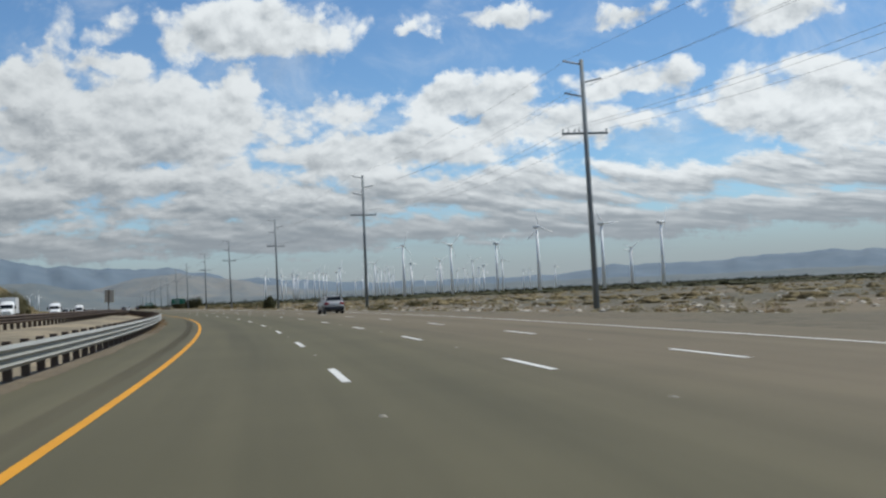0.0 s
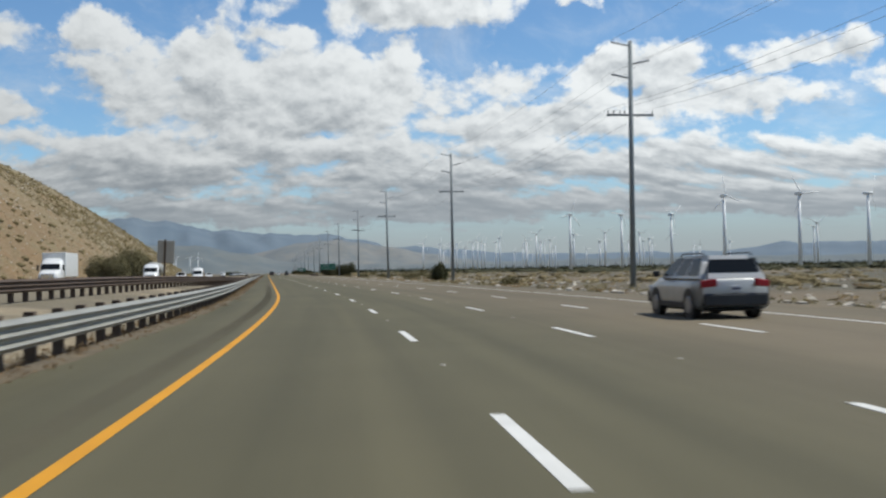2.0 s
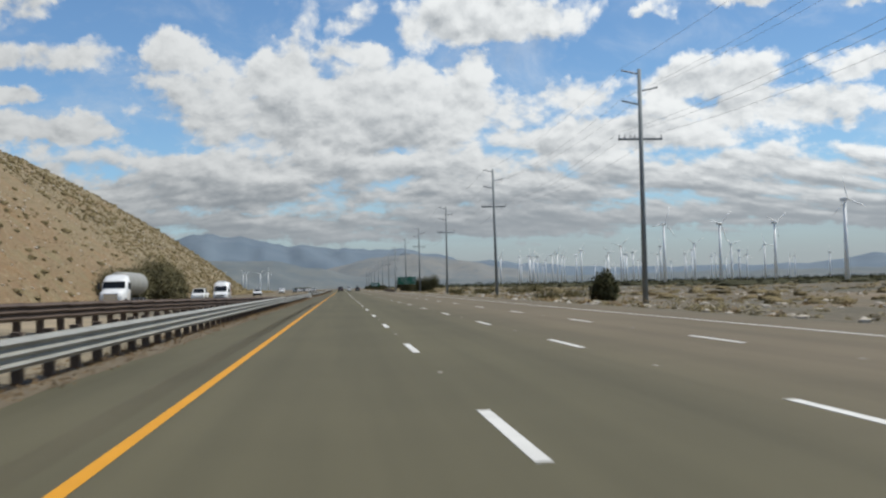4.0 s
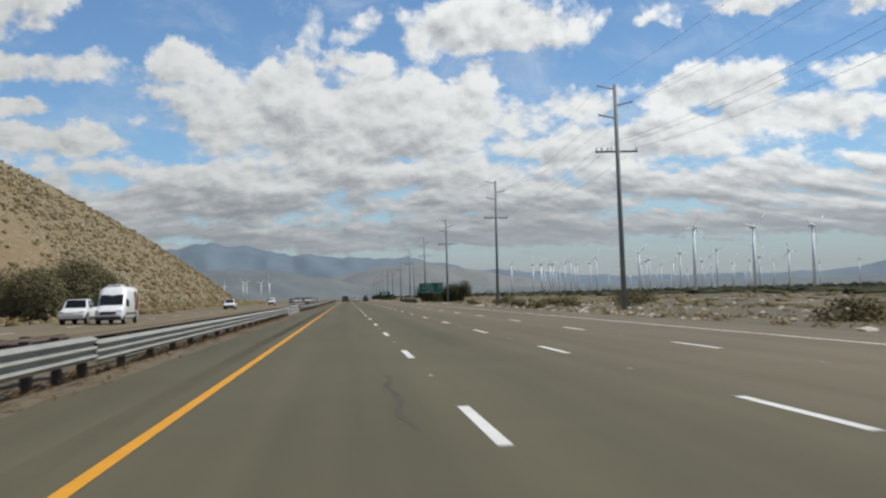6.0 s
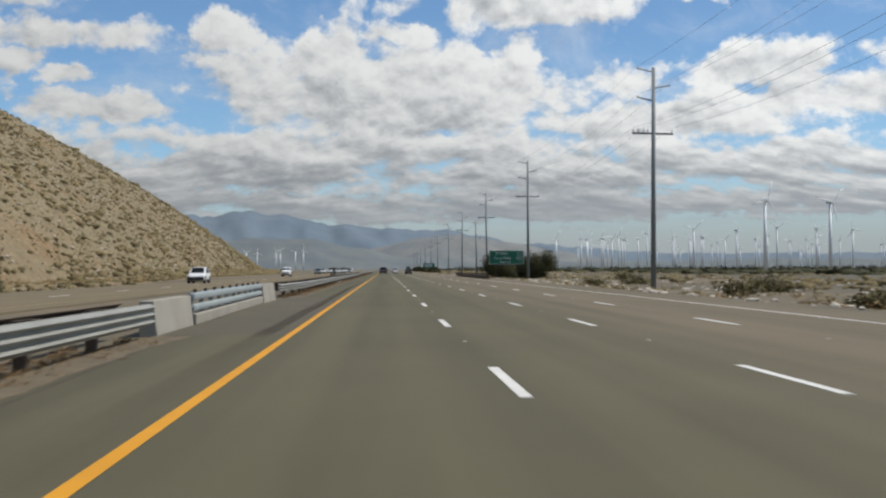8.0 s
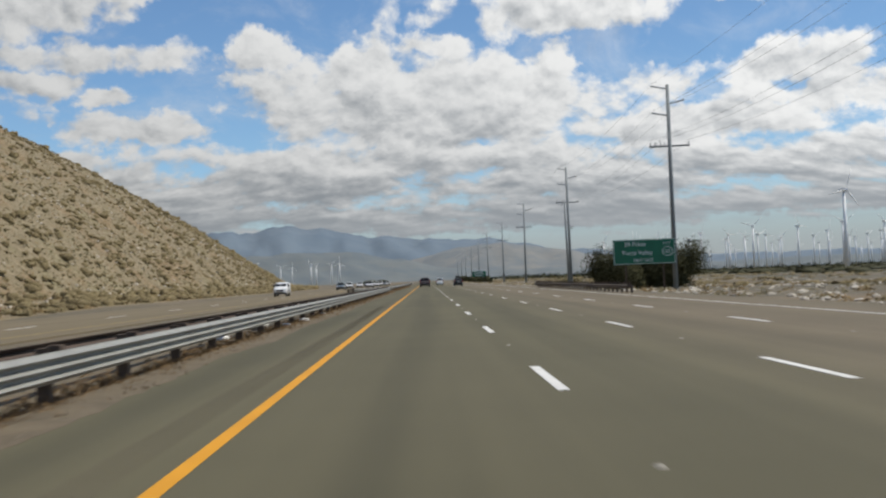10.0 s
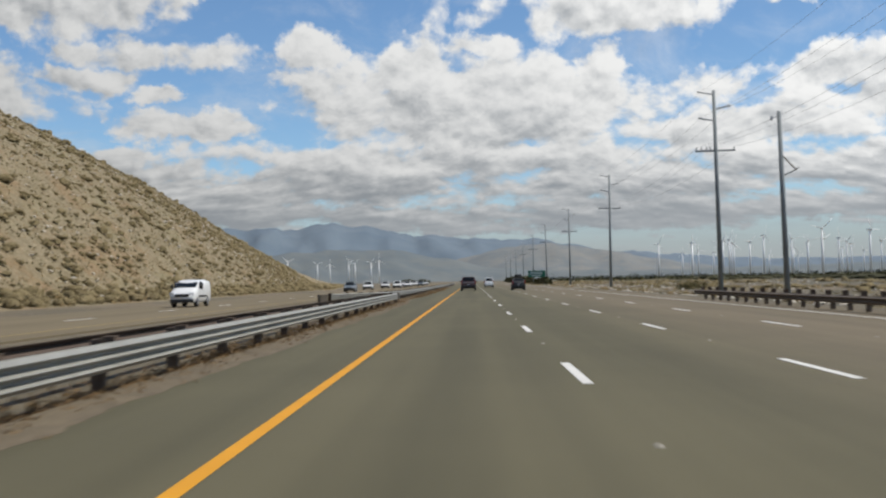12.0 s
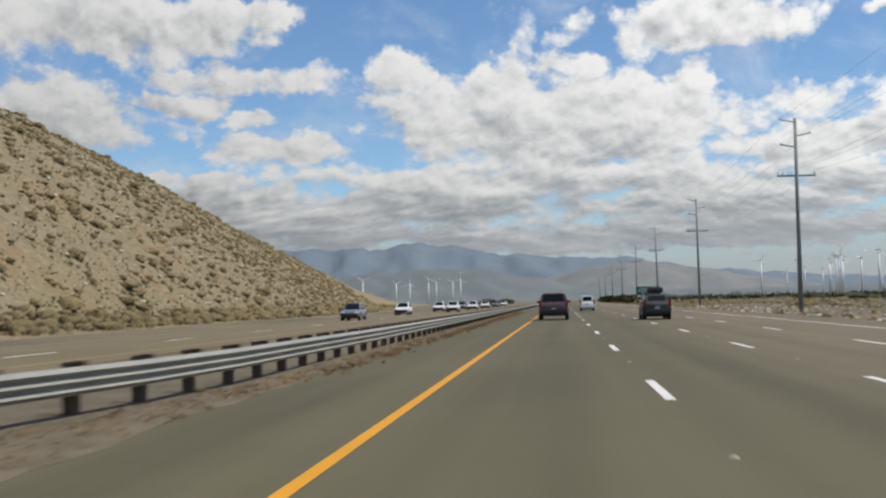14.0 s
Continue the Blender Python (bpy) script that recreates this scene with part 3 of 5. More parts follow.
# ---- guard rails ----
def beam_mesh(ridges, tall, length):
    """A pressed steel beam along y with so many ridges facing +x, its lower edge at z = 0."""
    n = ridges * 12
    outline = []
    for i in range(n + 1):
        z = tall * i / n
        outline.append((0.105 * (0.5 - 0.5 * math.cos(2 * math.pi * ridges * i / n)) ** 1.4, z))
    bm = bmesh.new()
    loops = []
    for y in (0, length):
        front = [bm.verts.new((x, y, z)) for x, z in outline]
        back = [bm.verts.new((x - 0.006, y, z)) for x, z in outline]
        loops.append(front + back[::-1])
    m = len(loops[0])
    for k in range(m):
        bm.faces.new((loops[0][k], loops[0][(k + 1) % m], loops[1][(k + 1) % m], loops[1][k]))
    mesh = bpy.data.meshes.new("beam")
    bmesh.ops.recalc_face_normals(bm, faces=bm.faces[:])
    bm.to_mesh(mesh)
    bm.free()
    return mesh


def block_mesh(name, sx, sy, sz, z, bevel=0.01):
    bm = bmesh.new()
    box(bm, sx, sy, sz, 0, 0, z, bevel=bevel)
    mesh = bpy.data.meshes.new(name)
    bm.to_mesh(mesh)
    bm.free()
    return mesh


THRIE, WBEAM, BROWN_THRIE = beam_mesh(3, 0.50, 3.84), beam_mesh(2, 0.31, 3.84), beam_mesh(3, 0.50, 3.84)
SHALLOW_THRIE, MIDDLE_THRIE, RUSTY_W = beam_mesh(3, 0.41, 3.84), beam_mesh(3, 0.47, 3.84), beam_mesh(2, 0.30, 3.84)
POST, BLOCKOUT = block_mesh("post", 0.18, 0.2, 1.06, 0.32), block_mesh("blockout", 0.2, 0.15, 0.42, 0.58)
LOW_POST, SQUAT_POST = block_mesh("post", 0.18, 0.2, 0.94, 0.24), block_mesh("post", 0.16, 0.18, 0.8, 0.16)


def guard_rail(label, line, s0, s1, beam, low, beam_material, side=1, double=False, post_step=1.905, base=None, post=None, wood=None):
    """A rail along line(s) -> lateral; side 1 faces right, -1 left. double: a second rusty beam behind."""
    root = thing("guardrail", label, "guardrail")
    post, wood = post or POST, wood or POST_WOOD
    s = s0
    while s < s1 - 1:
        a, b = on_road(s, line(s), base(s) if base else 0.0), on_road(s + 3.81, line(s + 3.81), base(s + 3.81) if base else 0.0)
        turn = math.degrees(math.atan2(-(b - a).x, (b - a).y))
        bay = (b - a).length
        m = Matrix.Translation(a + Vector((0, 0, low))) @ pose(0, 0, 0, 0, 0, turn)
        if side < 0:
            m = m @ pose(0, bay, 0, 0, 0, 180)
        stretch = Matrix.Diagonal((1, bay / 3.81, 1, 1))
        placed("beam", beam, beam_material, root, at=m @ stretch)
        if double:
            placed("back_beam", WBEAM, RUST, root, "rust-brown back beam", at=m @ pose(-0.62, bay, 0.16, 0, 0, 180) @ stretch)
        k = 0.3
        while k < 3.81:
            q = a.lerp(b, k / 3.81)
            at = Matrix.Translation(q) @ pose(0, 0, 0, 0, 0, turn)
            off = -0.31 * side
            placed("post", post, wood, root, at=at @ pose(off, 0, 0))
            placed("blockout", BLOCKOUT, wood, root, at=at @ pose(off / 2 + 0.01 * side, 0, low - 0.31))
            k += post_step
        s += 3.81
    return root


def near_line(s):
    return -2.75 - 0.2 * min(max((s - 20) / 200.0, 0), 1)


def brown_line(s):
    return float(np.interp(s, [40, 74, 127, 150, 180, 210, 236], [-11.5, -10.3, -8.7, -7.8, -6.2, -4.7, -3.75]))


def brown_base(s):
    return float(np.interp(s, [40, 127, 150, 180, 210, 236], [0.5, 0.54, 0.5, 0.36, 0.14, 0.0]))


def flared_line(s):
    return float(np.interp(s, [507.5, 510, 513, 517, 522, 537, 583, 700], [-8.3, -7.0, -5.6, -4.7, -4.2, -3.9, -3.9, -3.9]))


guard_rail("galvanised three-ridge guardrail on dark timber posts", near_line, -60, 238, THRIE, 0.31, STEEL)
guard_rail("galvanised guardrail with a rusty back beam on timber posts", near_line, 237.2, 309.5, MIDDLE_THRIE, 0.25, STEEL, double=True, post_step=3.81, post=LOW_POST)
guard_rail("rust-brown steel guardrail on rusty posts across the sandy median", brown_line, 40, 236, BROWN_THRIE, 0.34, RUST, base=brown_base)
guard_rail("galvanised guardrail with a rusty back beam on timber posts", lambda s: -3.0 - 0.55 * max(0, (352 - s) / 12.0), 342, 502, SHALLOW_THRIE, 0.27, STEEL, double=True, post_step=3.81, post=LOW_POST)
guard_rail("galvanised guardrail flaring away from the shoulder on timber posts", flared_line, 507.6, 800, SHALLOW_THRIE, 0.25, STEEL, post=LOW_POST)
guard_rail("dusty rust-brown steel guardrail beside the outer shoulder", lambda s: 16.0, 432, 497, RUSTY_W, 0.29, DUSTY_RUST, side=-1, post=SQUAT_POST, wood=DUSTY_RUST)


# ---- utility poles and wires ----
POLE_SPOTS = [(24.5, 2.0), (27.1, 76.2), (27.05, 150.3), (26.6, 228.0), (25.4, 302.9), (25.2, 377.2), (25.0, 456.2), (25.5, 530.7),
              (25.5, 610.2), (26.4, 694.2), (26.2, 772.8), (26.3, 850), (26.3, 930), (26.3, 1010), (26.3, 1095), (26.3, 1180)]
POLE_BASE = -0.6


def utility_pole():
    root = thing("utility_pole", "tall weathered utility pole with a crossarm and staggered upper arms", "utility pole", group="utility poles by the freeway")
    bm = bmesh.new()
    cyl(bm, 0.24, 0.15, 19.7, pose(0, 0, -0.2), 12)
    part("shaft", bm, POLE_WOOD, root, smooth=True)
    bm = bmesh.new()
    box(bm, 3.7, 0.14, 0.16, 0, 0.2, 13.8, bevel=0.015)
    part("crossarm", bm, POLE_WOOD, root)
    for x in (-1.75, -1.3, -0.8, -0.45, 1.75):
        bm = bmesh.new()
        cyl(bm, 0.05, 0.035, 0.3, pose(x, 0.2, 13.86), 8)
        cyl(bm, 0.075, 0.075, 0.05, pose(x, 0.2, 14.0), 8)
        cyl(bm, 0.07, 0.05, 0.06, pose(x, 0.2, 14.1), 8)
        part("insulator", bm, PORCELAIN, root)
    for x, z in ((-1, 19.25), (1, 17.85), (-1, 16.75)):
        bm = bmesh.new()
        tube(bm, [(0.1 * x, 0, z - 0.12), (0.7 * x, 0, z), (1.45 * x, 0, z + 0.16)], 0.07, 8)
        arm = part("upper_arm", bm, PORCELAIN, root, "grey tapered insulator arm")
        bm = bmesh.new()
        cyl(bm, 0.06, 0.06, 0.14, pose(1.45 * x, 0, z + 0.08), 8)
        part("clamp", bm, STEEL, arm)
    return root


first = utility_pole()
first.matrix_basis = pose(*POLE_SPOTS[0], POLE_BASE)
for i, (x, y) in enumerate(POLE_SPOTS[1:]):
    copy_thing(first, pose(x, y, POLE_BASE - 0.1 * (i % 3), 0.4 * ((i * 7) % 3 - 1), 0.5 * ((i * 5) % 3 - 1), 3 * ((i * 11) % 5 - 2)))

for x, z, sag in ((-1.45, 19.25, 1.0), (1.45, 17.85, 1.1), (-1.45, 16.75, 1.05), (-1.75, 14.0, 1.3), (-0.8, 14.0, 1.35), (1.75, 14.0, 1.3)):
    bm = bmesh.new()
    pts = []
    for (x0, y0), (x1, y1) in zip(POLE_SPOTS, POLE_SPOTS[1:]):
        for k in range(12):
            t = k / 12
            pts.append((x0 + (x1 - x0) * t + x, y0 + (y1 - y0) * t, POLE_BASE + z + 0.16 - sag * 4 * t * (1 - t)))
    tube(bm, pts, 0.010, 4)
    tagged(part("overhead_wire", bm, WIRE), "dark overhead wire strung along the utility poles", "wire", "overhead wires")


def transformer_pole(m):
    root = thing("street_pole", "slim utility pole with a side bracket behind the sign", "utility pole", m)
    bm = bmesh.new()
    cyl(bm, 0.17, 0.11, 10.8, pose(0, 0, -0.2), 10)
    part("shaft", bm, POLE_WOOD, root, smooth=True)
    bm = bmesh.new()
    tube(bm, [(0.1, 0, 8.1), (0.8, 0, 7.3)], 0.045, 6)
    tube(bm, [(0.1, 0, 7.0), (0.8, 0, 7.3), (0.95, 0, 7.45)], 0.035, 6)
    part("bracket", bm, STEEL, root)
    bm = bmesh.new()
    tube(bm, [(-0.1, 0, 10.3), (-0.42, 0, 10.25)], 0.03, 6)
    cyl(bm, 0.08, 0.06, 0.25, pose(-0.42, 0, 10.1), 8)
    part("insulator", bm, PORCELAIN, root)


transformer_pole(pose(19.6, 489.5, -0.1, 0, -1, 0))


# ---- wind turbines ----
def wind_turbine():
    root = thing("wind_turbine", "white three-bladed wind turbine on a tubular tower", "wind turbine", group="wind farm turbines")
    bm = bmesh.new()
    cyl(bm, 1.8, 1.0, 59, pose(0, 0, -1), 14)
    part("tower", bm, WHITE_METAL, root, smooth=True)
    bm = bmesh.new()
    box(bm, 2.4, 6.5, 2.5, 0, 0.8, 59.0, bevel=0.5)
    part("nacelle", bm, WHITE_METAL, root)
    bm = bmesh.new()
    cyl(bm, 1.2, 0.5, 1.8, pose(0, -2.4, 59.0, 90), 12)
    rotor = part("hub", bm, WHITE_METAL, root)
    for a in (18, 138, 258):
        bm = bmesh.new()
        rings = []
        for t, chord, thick in ((0.5, 0.6, 0.6), (3, 0.8, 0.45), (5, 1.25, 0.3), (11, 0.8, 0.18), (17.5, 0.3, 0.08)):
            ring = [bm.verts.new(Vector((chord * u, thick * v, t))) for u, v in ((-.5, 0), (-.15, .5), (.3, .3), (.5, 0), (.2, -.4), (-.2, -.5))]
            rings.append(ring)
        for one, two in zip(rings, rings[1:]):
            for k in range(6):
                bm.faces.new((one[k], one[(k + 1) % 6], two[(k + 1) % 6], two[k]))
        bm.faces.new(rings[-1])
        part("blade", bm, WHITE_METAL, rotor, at=pose(0, -3.2, 59.0, 0, a, 0), smooth=True)
    return root


TURBINES = [(304, 1118), (365, 1137), (416, 1128), (346, 842), (392, 812), (451, 817), (422, 1716), (503, 1781), (524, 1680), (602, 1739), (671, 1777),
            (406, 1913), (637, 2027), (726, 1394), (374, 2234), (436, 2220), (610, 2374), (810, 1557),
            (385, 2286), (456, 2286), (548, 2286), (650, 2286), (709, 2286), (774, 2286), (808, 2286), (311, 2198), (413, 2198), (461, 2198), (556, 2198),
            (401, 2090), (497, 2090), (545, 2090), (749, 2090)]
SMALL_TURBINES = [(-166, 1400), (-162, 1560), (-154, 1600), (-117, 1460), (-124, 1580), (-101, 1520), (-85, 1430)]
turbine = wind_turbine()
turbine.matrix_basis = pose(TURBINES[0][0], TURBINES[0][1], float(ground_height(*TURBINES[0])) - 0.2, 0, 0, 20)
turbine.scale = (0.94, 0.94, 0.94)
random.seed(4)
small = []
for row in range(4):
    for k in range(7):
        small.append((250 + row * 150 + random.uniform(-30, 30) + k * 22, 1450 + k * 140 + row * 60 + random.uniform(-40, 40)))
for i, (x, y) in enumerate(TURBINES[1:] + SMALL_TURBINES + small):
    size = 0.94 if i < len(TURBINES) - 1 else 0.38 if x < 0 else random.uniform(0.55, 0.72)
    turbine_copy = copy_thing(turbine, pose(x, y, float(ground_height(x, y)) - 0.2, 0, 0, random.uniform(-5, 45)))
    turbine_copy.scale = (size, size, size)
    turn = random.uniform(0, 120)
    for o in turbine_copy.children:
        if o.name.startswith("hub"):
            o.matrix_basis = pose(0, 0, 59) @ pose(0, 0, 0, 0, turn, 0) @ pose(0, 0, -59)


# ---- plants and stones ----
def leaf_cloud(rng, centre, radii, count, size, lumps=5, slim=0.55, up=0.25):
    """Corner points of many small leaf clumps that fill an uneven crown."""
    blobs = rng.normal(size=(lumps, 3)) * 0.42
    blobs[:, 2] = np.abs(blobs[:, 2]) * 0.9
    blobs = 0.75 * np.tanh(blobs / 0.75)
    pick = blobs[rng.integers(0, lumps, count)]
    way = rng.normal(size=(count, 3))
    way /= np.linalg.norm(way, axis=1)[:, None]
    at = pick + way * (0.62 * rng.random(count) ** 0.4)[:, None]
    at[:, 2] = np.abs(at[:, 2])
    at = at * np.array(radii) + np.array(centre)
    face = way + 0.55 * rng.normal(size=(count, 3)) + np.array([0, 0, up])
    a = np.cross(face, rng.normal(size=(count, 3)))
    a /= np.linalg.norm(a, axis=1)[:, None]
    b = np.cross(face, a)
    b /= np.linalg.norm(b, axis=1)[:, None]
    s = size * rng.uniform(0.6, 1.4, count)[:, None]
    return np.stack([at - a * s, at + b * s * slim, at + a * s, at - b * s * slim], 1)


def cards(name, quads, material, label, category, kind="", parent=None):
    quads = np.concatenate(quads) if isinstance(quads, list) else quads
    mesh = bpy.data.meshes.new(name)
    mesh.from_pydata(quads.reshape(-1, 3).tolist(), [], np.arange(len(quads) * 4).reshape(-1, 4).tolist())
    ob = placed(name, mesh, material, parent)
    return tagged(ob, label, category, "", kind)


def stones(name, spots, label, rng, material=ROCK):
    base = bmesh.new()
    bmesh.ops.create_icosphere(base, subdivisions=1, radius=1)
    shape = np.array([v.co for v in base.verts])
    tris = np.array([[v.index for v in f.verts] for f in base.faces])
    base.free()
    pts, faces = [], []
    for i, (x, y, z, r) in enumerate(spots):
        jag = shape * rng.uniform(0.65, 1.25, (len(shape), 1)) * np.array([rng.uniform(.7, 1.4), rng.uniform(.7, 1.4), rng.uniform(.45, .8)]) * r
        pts.append(jag + (x, y, z + r * 0.15))
        faces.append(tris + i * len(shape))
    mesh = bpy.data.meshes.new(name)
    mesh.from_pydata(np.concatenate(pts).tolist(), [], np.concatenate(faces).tolist())
    tagged(placed(name, mesh, material), label, "stones", "", "stuff")


def mounds(name, spots, material, label, rng):
    """Low lumpy cushions of brush: x, y, z, radius, height."""
    turn = np.arange(9) * 2 * math.pi / 9
    ring = [np.stack([np.cos(turn + k * 0.35) * r, np.sin(turn + k * 0.35) * r, np.full(9, h)], -1) for k, (r, h) in enumerate(((0.86, -0.1), (1.0, 0.35), (0.72, 0.78)))]
    shape = np.concatenate(ring + [np.array([[0, 0, 1.0]])])
    faces = []
    for k in range(2):
        for j in range(9):
            a, b = k * 9 + j, k * 9 + (j + 1) % 9
            faces += [(a, b, b + 9), (a, b + 9, a + 9)]
    faces = np.array(faces + [(18 + j, 18 + (j + 1) % 9, 27) for j in range(9)])
    spots = np.array(spots)
    lumps = shape[None] * rng.uniform(0.68, 1.25, (len(spots), len(shape), 1))
    size = np.stack([spots[:, 3] * rng.uniform(0.75, 1.3, len(spots)), spots[:, 3] * rng.uniform(0.75, 1.3, len(spots)), spots[:, 4]], -1)
    pts = lumps * size[:, None] + spots[:, None, :3]
    mesh = bpy.data.meshes.new(name)
    mesh.from_pydata(pts.reshape(-1, 3).tolist(), [], (faces[None] + (np.arange(len(spots)) * len(shape))[:, None, None]).reshape(-1, 3).tolist())
    tagged(placed(name, mesh, material, smooth=True), label, "scrub", "", "stuff")


rng = np.random.default_rng(11)
quads, cushions = [], []
for i in range(14500):
    y = rng.uniform(180, 900)
    if y < 450 and rng.random() < 0.76:
        continue
    d = -13 + 165 * rng.random() ** 1.5
    x = float(hill_foot(np.array(y))) - d
    r = rng.uniform(0.22, 0.72) * (1.6 if rng.random() < (0.35 if y < 450 else 0.14) else 1)
    z = float(hill_height(np.array(x), np.array(y)))
    cushions.append((x, y, z - 0.12, r, r * rng.uniform(0.7, 1.05)))
    if d < 80:
        quads.append(leaf_cloud(rng, (x, y, z - 0.1), (r * 1.05, r * 1.05, r * 0.9), 12, 0.16 * r + 0.05, 2, up=0.9))
tufts = []
for i in range(16000):
    y = rng.uniform(200, 800)
    if y < 450 and rng.random() < 0.6:
        continue
    x = float(hill_foot(np.array(y))) + 4 - 75 * rng.random() ** 1.3
    r = rng.uniform(0.08, 0.25)
    tufts.append(leaf_cloud(rng, (x, y, float(hill_height(np.array(x), np.array(y))) - 0.1), (r, r, r), 5, 0.13, 1, 0.4, up=0.9))
brush = []
for i in range(18000):
    y = rng.uniform(260, 800)
    if y < 450 and rng.random() < 0.85:
        continue
    x = float(hill_foot(np.array(y))) - 70 * rng.random() ** 1.2
    r = rng.uniform(0.12, 0.32)
    brush.append(leaf_cloud(rng, (x, y, float(hill_height(np.array(x), np.array(y))) - 0.1), (r, r, r), 7, 0.12, 2, 0.5, up=0.6))
cards("hill_seedlings", brush, SHRUB_LEAF, "small olive seedlings between the hillside brush", "scrub", "stuff")
cards("hill_grass", tufts, BUSH_DRY, "dry yellow grass tufts on the hillside", "grass", "stuff")
mounds("hill_brush", cushions, MOUND, "rounded brown-olive brush dotted over the hillside", rng)
cards("hill_scrub", quads, HILL_LEAF, "grey-green desert scrub scattered over the hillside", "scrub", "stuff")
spots = []
for i in range(2600):
    y = rng.uniform(200, 850)
    x = float(hill_foot(np.array(y))) + 8 - 120 * rng.random() ** 1.4
    spots.append((x, y, float(hill_height(np.array(x), np.array(y))) - 0.1, rng.uniform(0.12, 0.42)))
stones("hill_stones", spots, "pale stones lying on the hillside", rng)

quads, dry = [], []
for i in range(4600):
    y = rng.uniform(20, 900)
    x = 19.5 + 150 * rng.random() ** 1.9
    r = rng.uniform(0.25, 0.75)
    q = leaf_cloud(rng, (x, y, float(ground_height(np.array(x), np.array(y))) - 0.05), (r, r, r * 0.75), 50 if x < 45 else 18, 0.09 * r + 0.05, 4, 0.3, up=0.7)
    (quads if rng.random() < 0.6 else dry).append(q)
cushions = []
for i in range(5200):
    y = rng.uniform(20, 1100)
    x = 36 + 250 * rng.random() ** 1.5
    r = rng.uniform(0.4, 1.1)
    cushions.append((x, y, float(ground_height(np.array(x), np.array(y))) - 0.1, r, r * rng.uniform(0.3, 0.6)))
mounds("desert_brush", cushions, MOUND, "low brown-olive brush spread over the desert floor", rng)
for i in range(1500):      # low scrub under the foot of the hill
    y = rng.uniform(230, 900)
    if 335 < y < 400:
        continue
    x = float(hill_foot(np.array(y))) + rng.uniform(5.0, 14.0)
    r = rng.uniform(0.4, 1.0)
    (quads if rng.random() < 0.6 else dry).append(leaf_cloud(rng, (x, y, max(-0.06, float(hill_height(np.array(x), np.array(y))) - 0.2)), (r, r, r * 0.7), 40, 0.08 * r + 0.05, 4, 0.3, up=0.7))
cards("desert_scrub", quads, BUSH_GREEN, "low grey-green scrub on the desert floor", "scrub", "stuff")
far = []
for i in range(900):
    x, y = rng.uniform(60, 1500), rng.uniform(1000, 1900)
    r = rng.uniform(1.5, 4.0)
    far.append(leaf_cloud(rng, (x, y, float(ground_height(np.array(x), np.array(y))) - 0.2), (r * 3, r * 3, r * 0.8), 26, 1.1, 5))
cushions = []
for i in range(2000):
    x = 110 + 900 * rng.random() ** 1.3
    y = rng.uniform(420, 1500)
    r = rng.uniform(1.2, 3.2)
    cushions.append((x, y, float(ground_height(np.array(x), np.array(y))) - 0.2, r * 1.6, r * rng.uniform(0.35, 0.6)))
mounds("wind_farm_scrub", cushions, MOUND_DARK, "dark olive scrub belt at the foot of the wind farm", rng)
belt = []
for i in range(420):
    x = 120 + 1300 * (i + rng.random()) / 420
    y = 2080 - 0.12 * x + rng.normal() * 14
    r = rng.uniform(3.0, 5.5)
    belt.append(leaf_cloud(rng, (x, y, float(ground_height(np.array(x), np.array(y))) - 0.5), (r * 1.5, r, r * 1.5), 46, 1.0, 5))
cards("windbreak", belt, HAZED_WINDBREAK_LEAF, "dark windbreak of low trees behind the wind farm, greyed with haze", "trees", "stuff")
cards("far_scrub", far, TREE_LEAF, "dark belt of scrub beyond the wind farm", "scrub", "stuff")
rail_weeds = []
for i in range(7000):     # russet weeds along the foot of the guardrail
    s = rng.uniform(60, 309) if i < 2800 else rng.uniform(343, 640)
    p = on_road(s, -3.1 - 0.9 * max(0.0, 1 - abs(s - 512) / 12) + rng.normal() * 0.34)
    r = rng.uniform(0.06, 0.24) * (1.5 if rng.random() < 0.1 else 1)
    rail_weeds.append(leaf_cloud(rng, (p.x, p.y, -0.06), (r * 1.1, r * 1.8, r * 0.85), 22, 0.06, 3, 0.14))
for i in range(5000):     # low tufts on the sand beside the shoulder
    s = rng.uniform(60, 309) if i < 2000 else rng.uniform(343, 640)
    p = on_road(s, -2.8 - 0.6 * max(0.0, 1 - abs(s - 516) / 12) + rng.normal() * 0.22)
    r = rng.uniform(0.04, 0.12)
    rail_weeds.append(leaf_cloud(rng, (p.x, p.y, -0.01), (r * 1.3, r * 1.8, r * 0.6), 9, 0.045, 2, 0.2))
cards("rail_weeds", rail_weeds, RUSSET_WEED, "russet dry weeds under the guardrail", "weeds", "stuff")
cards("dry_weeds", dry, BUSH_DRY, "dry straw-brown weeds along the road", "weeds", "stuff")
spots = []
for i in range(2400):
    y = rng.uniform(20, 700)
    x = 19.2 + 45 * rng.random() ** 1.6
    spots.append((x, y, float(ground_height(np.array(x), np.array(y))) - 0.05, rng.uniform(0.06, 0.32)))
for i in range(260):
    s = rng.uniform(180, 560)
    p = on_road(s, -2.95 + rng.normal() * 0.35)
    spots.append((p.x, p.y, -0.06, rng.uniform(0.03, 0.09)))
stones("desert_stones", spots, "pale boulders and stones beside the road", rng)


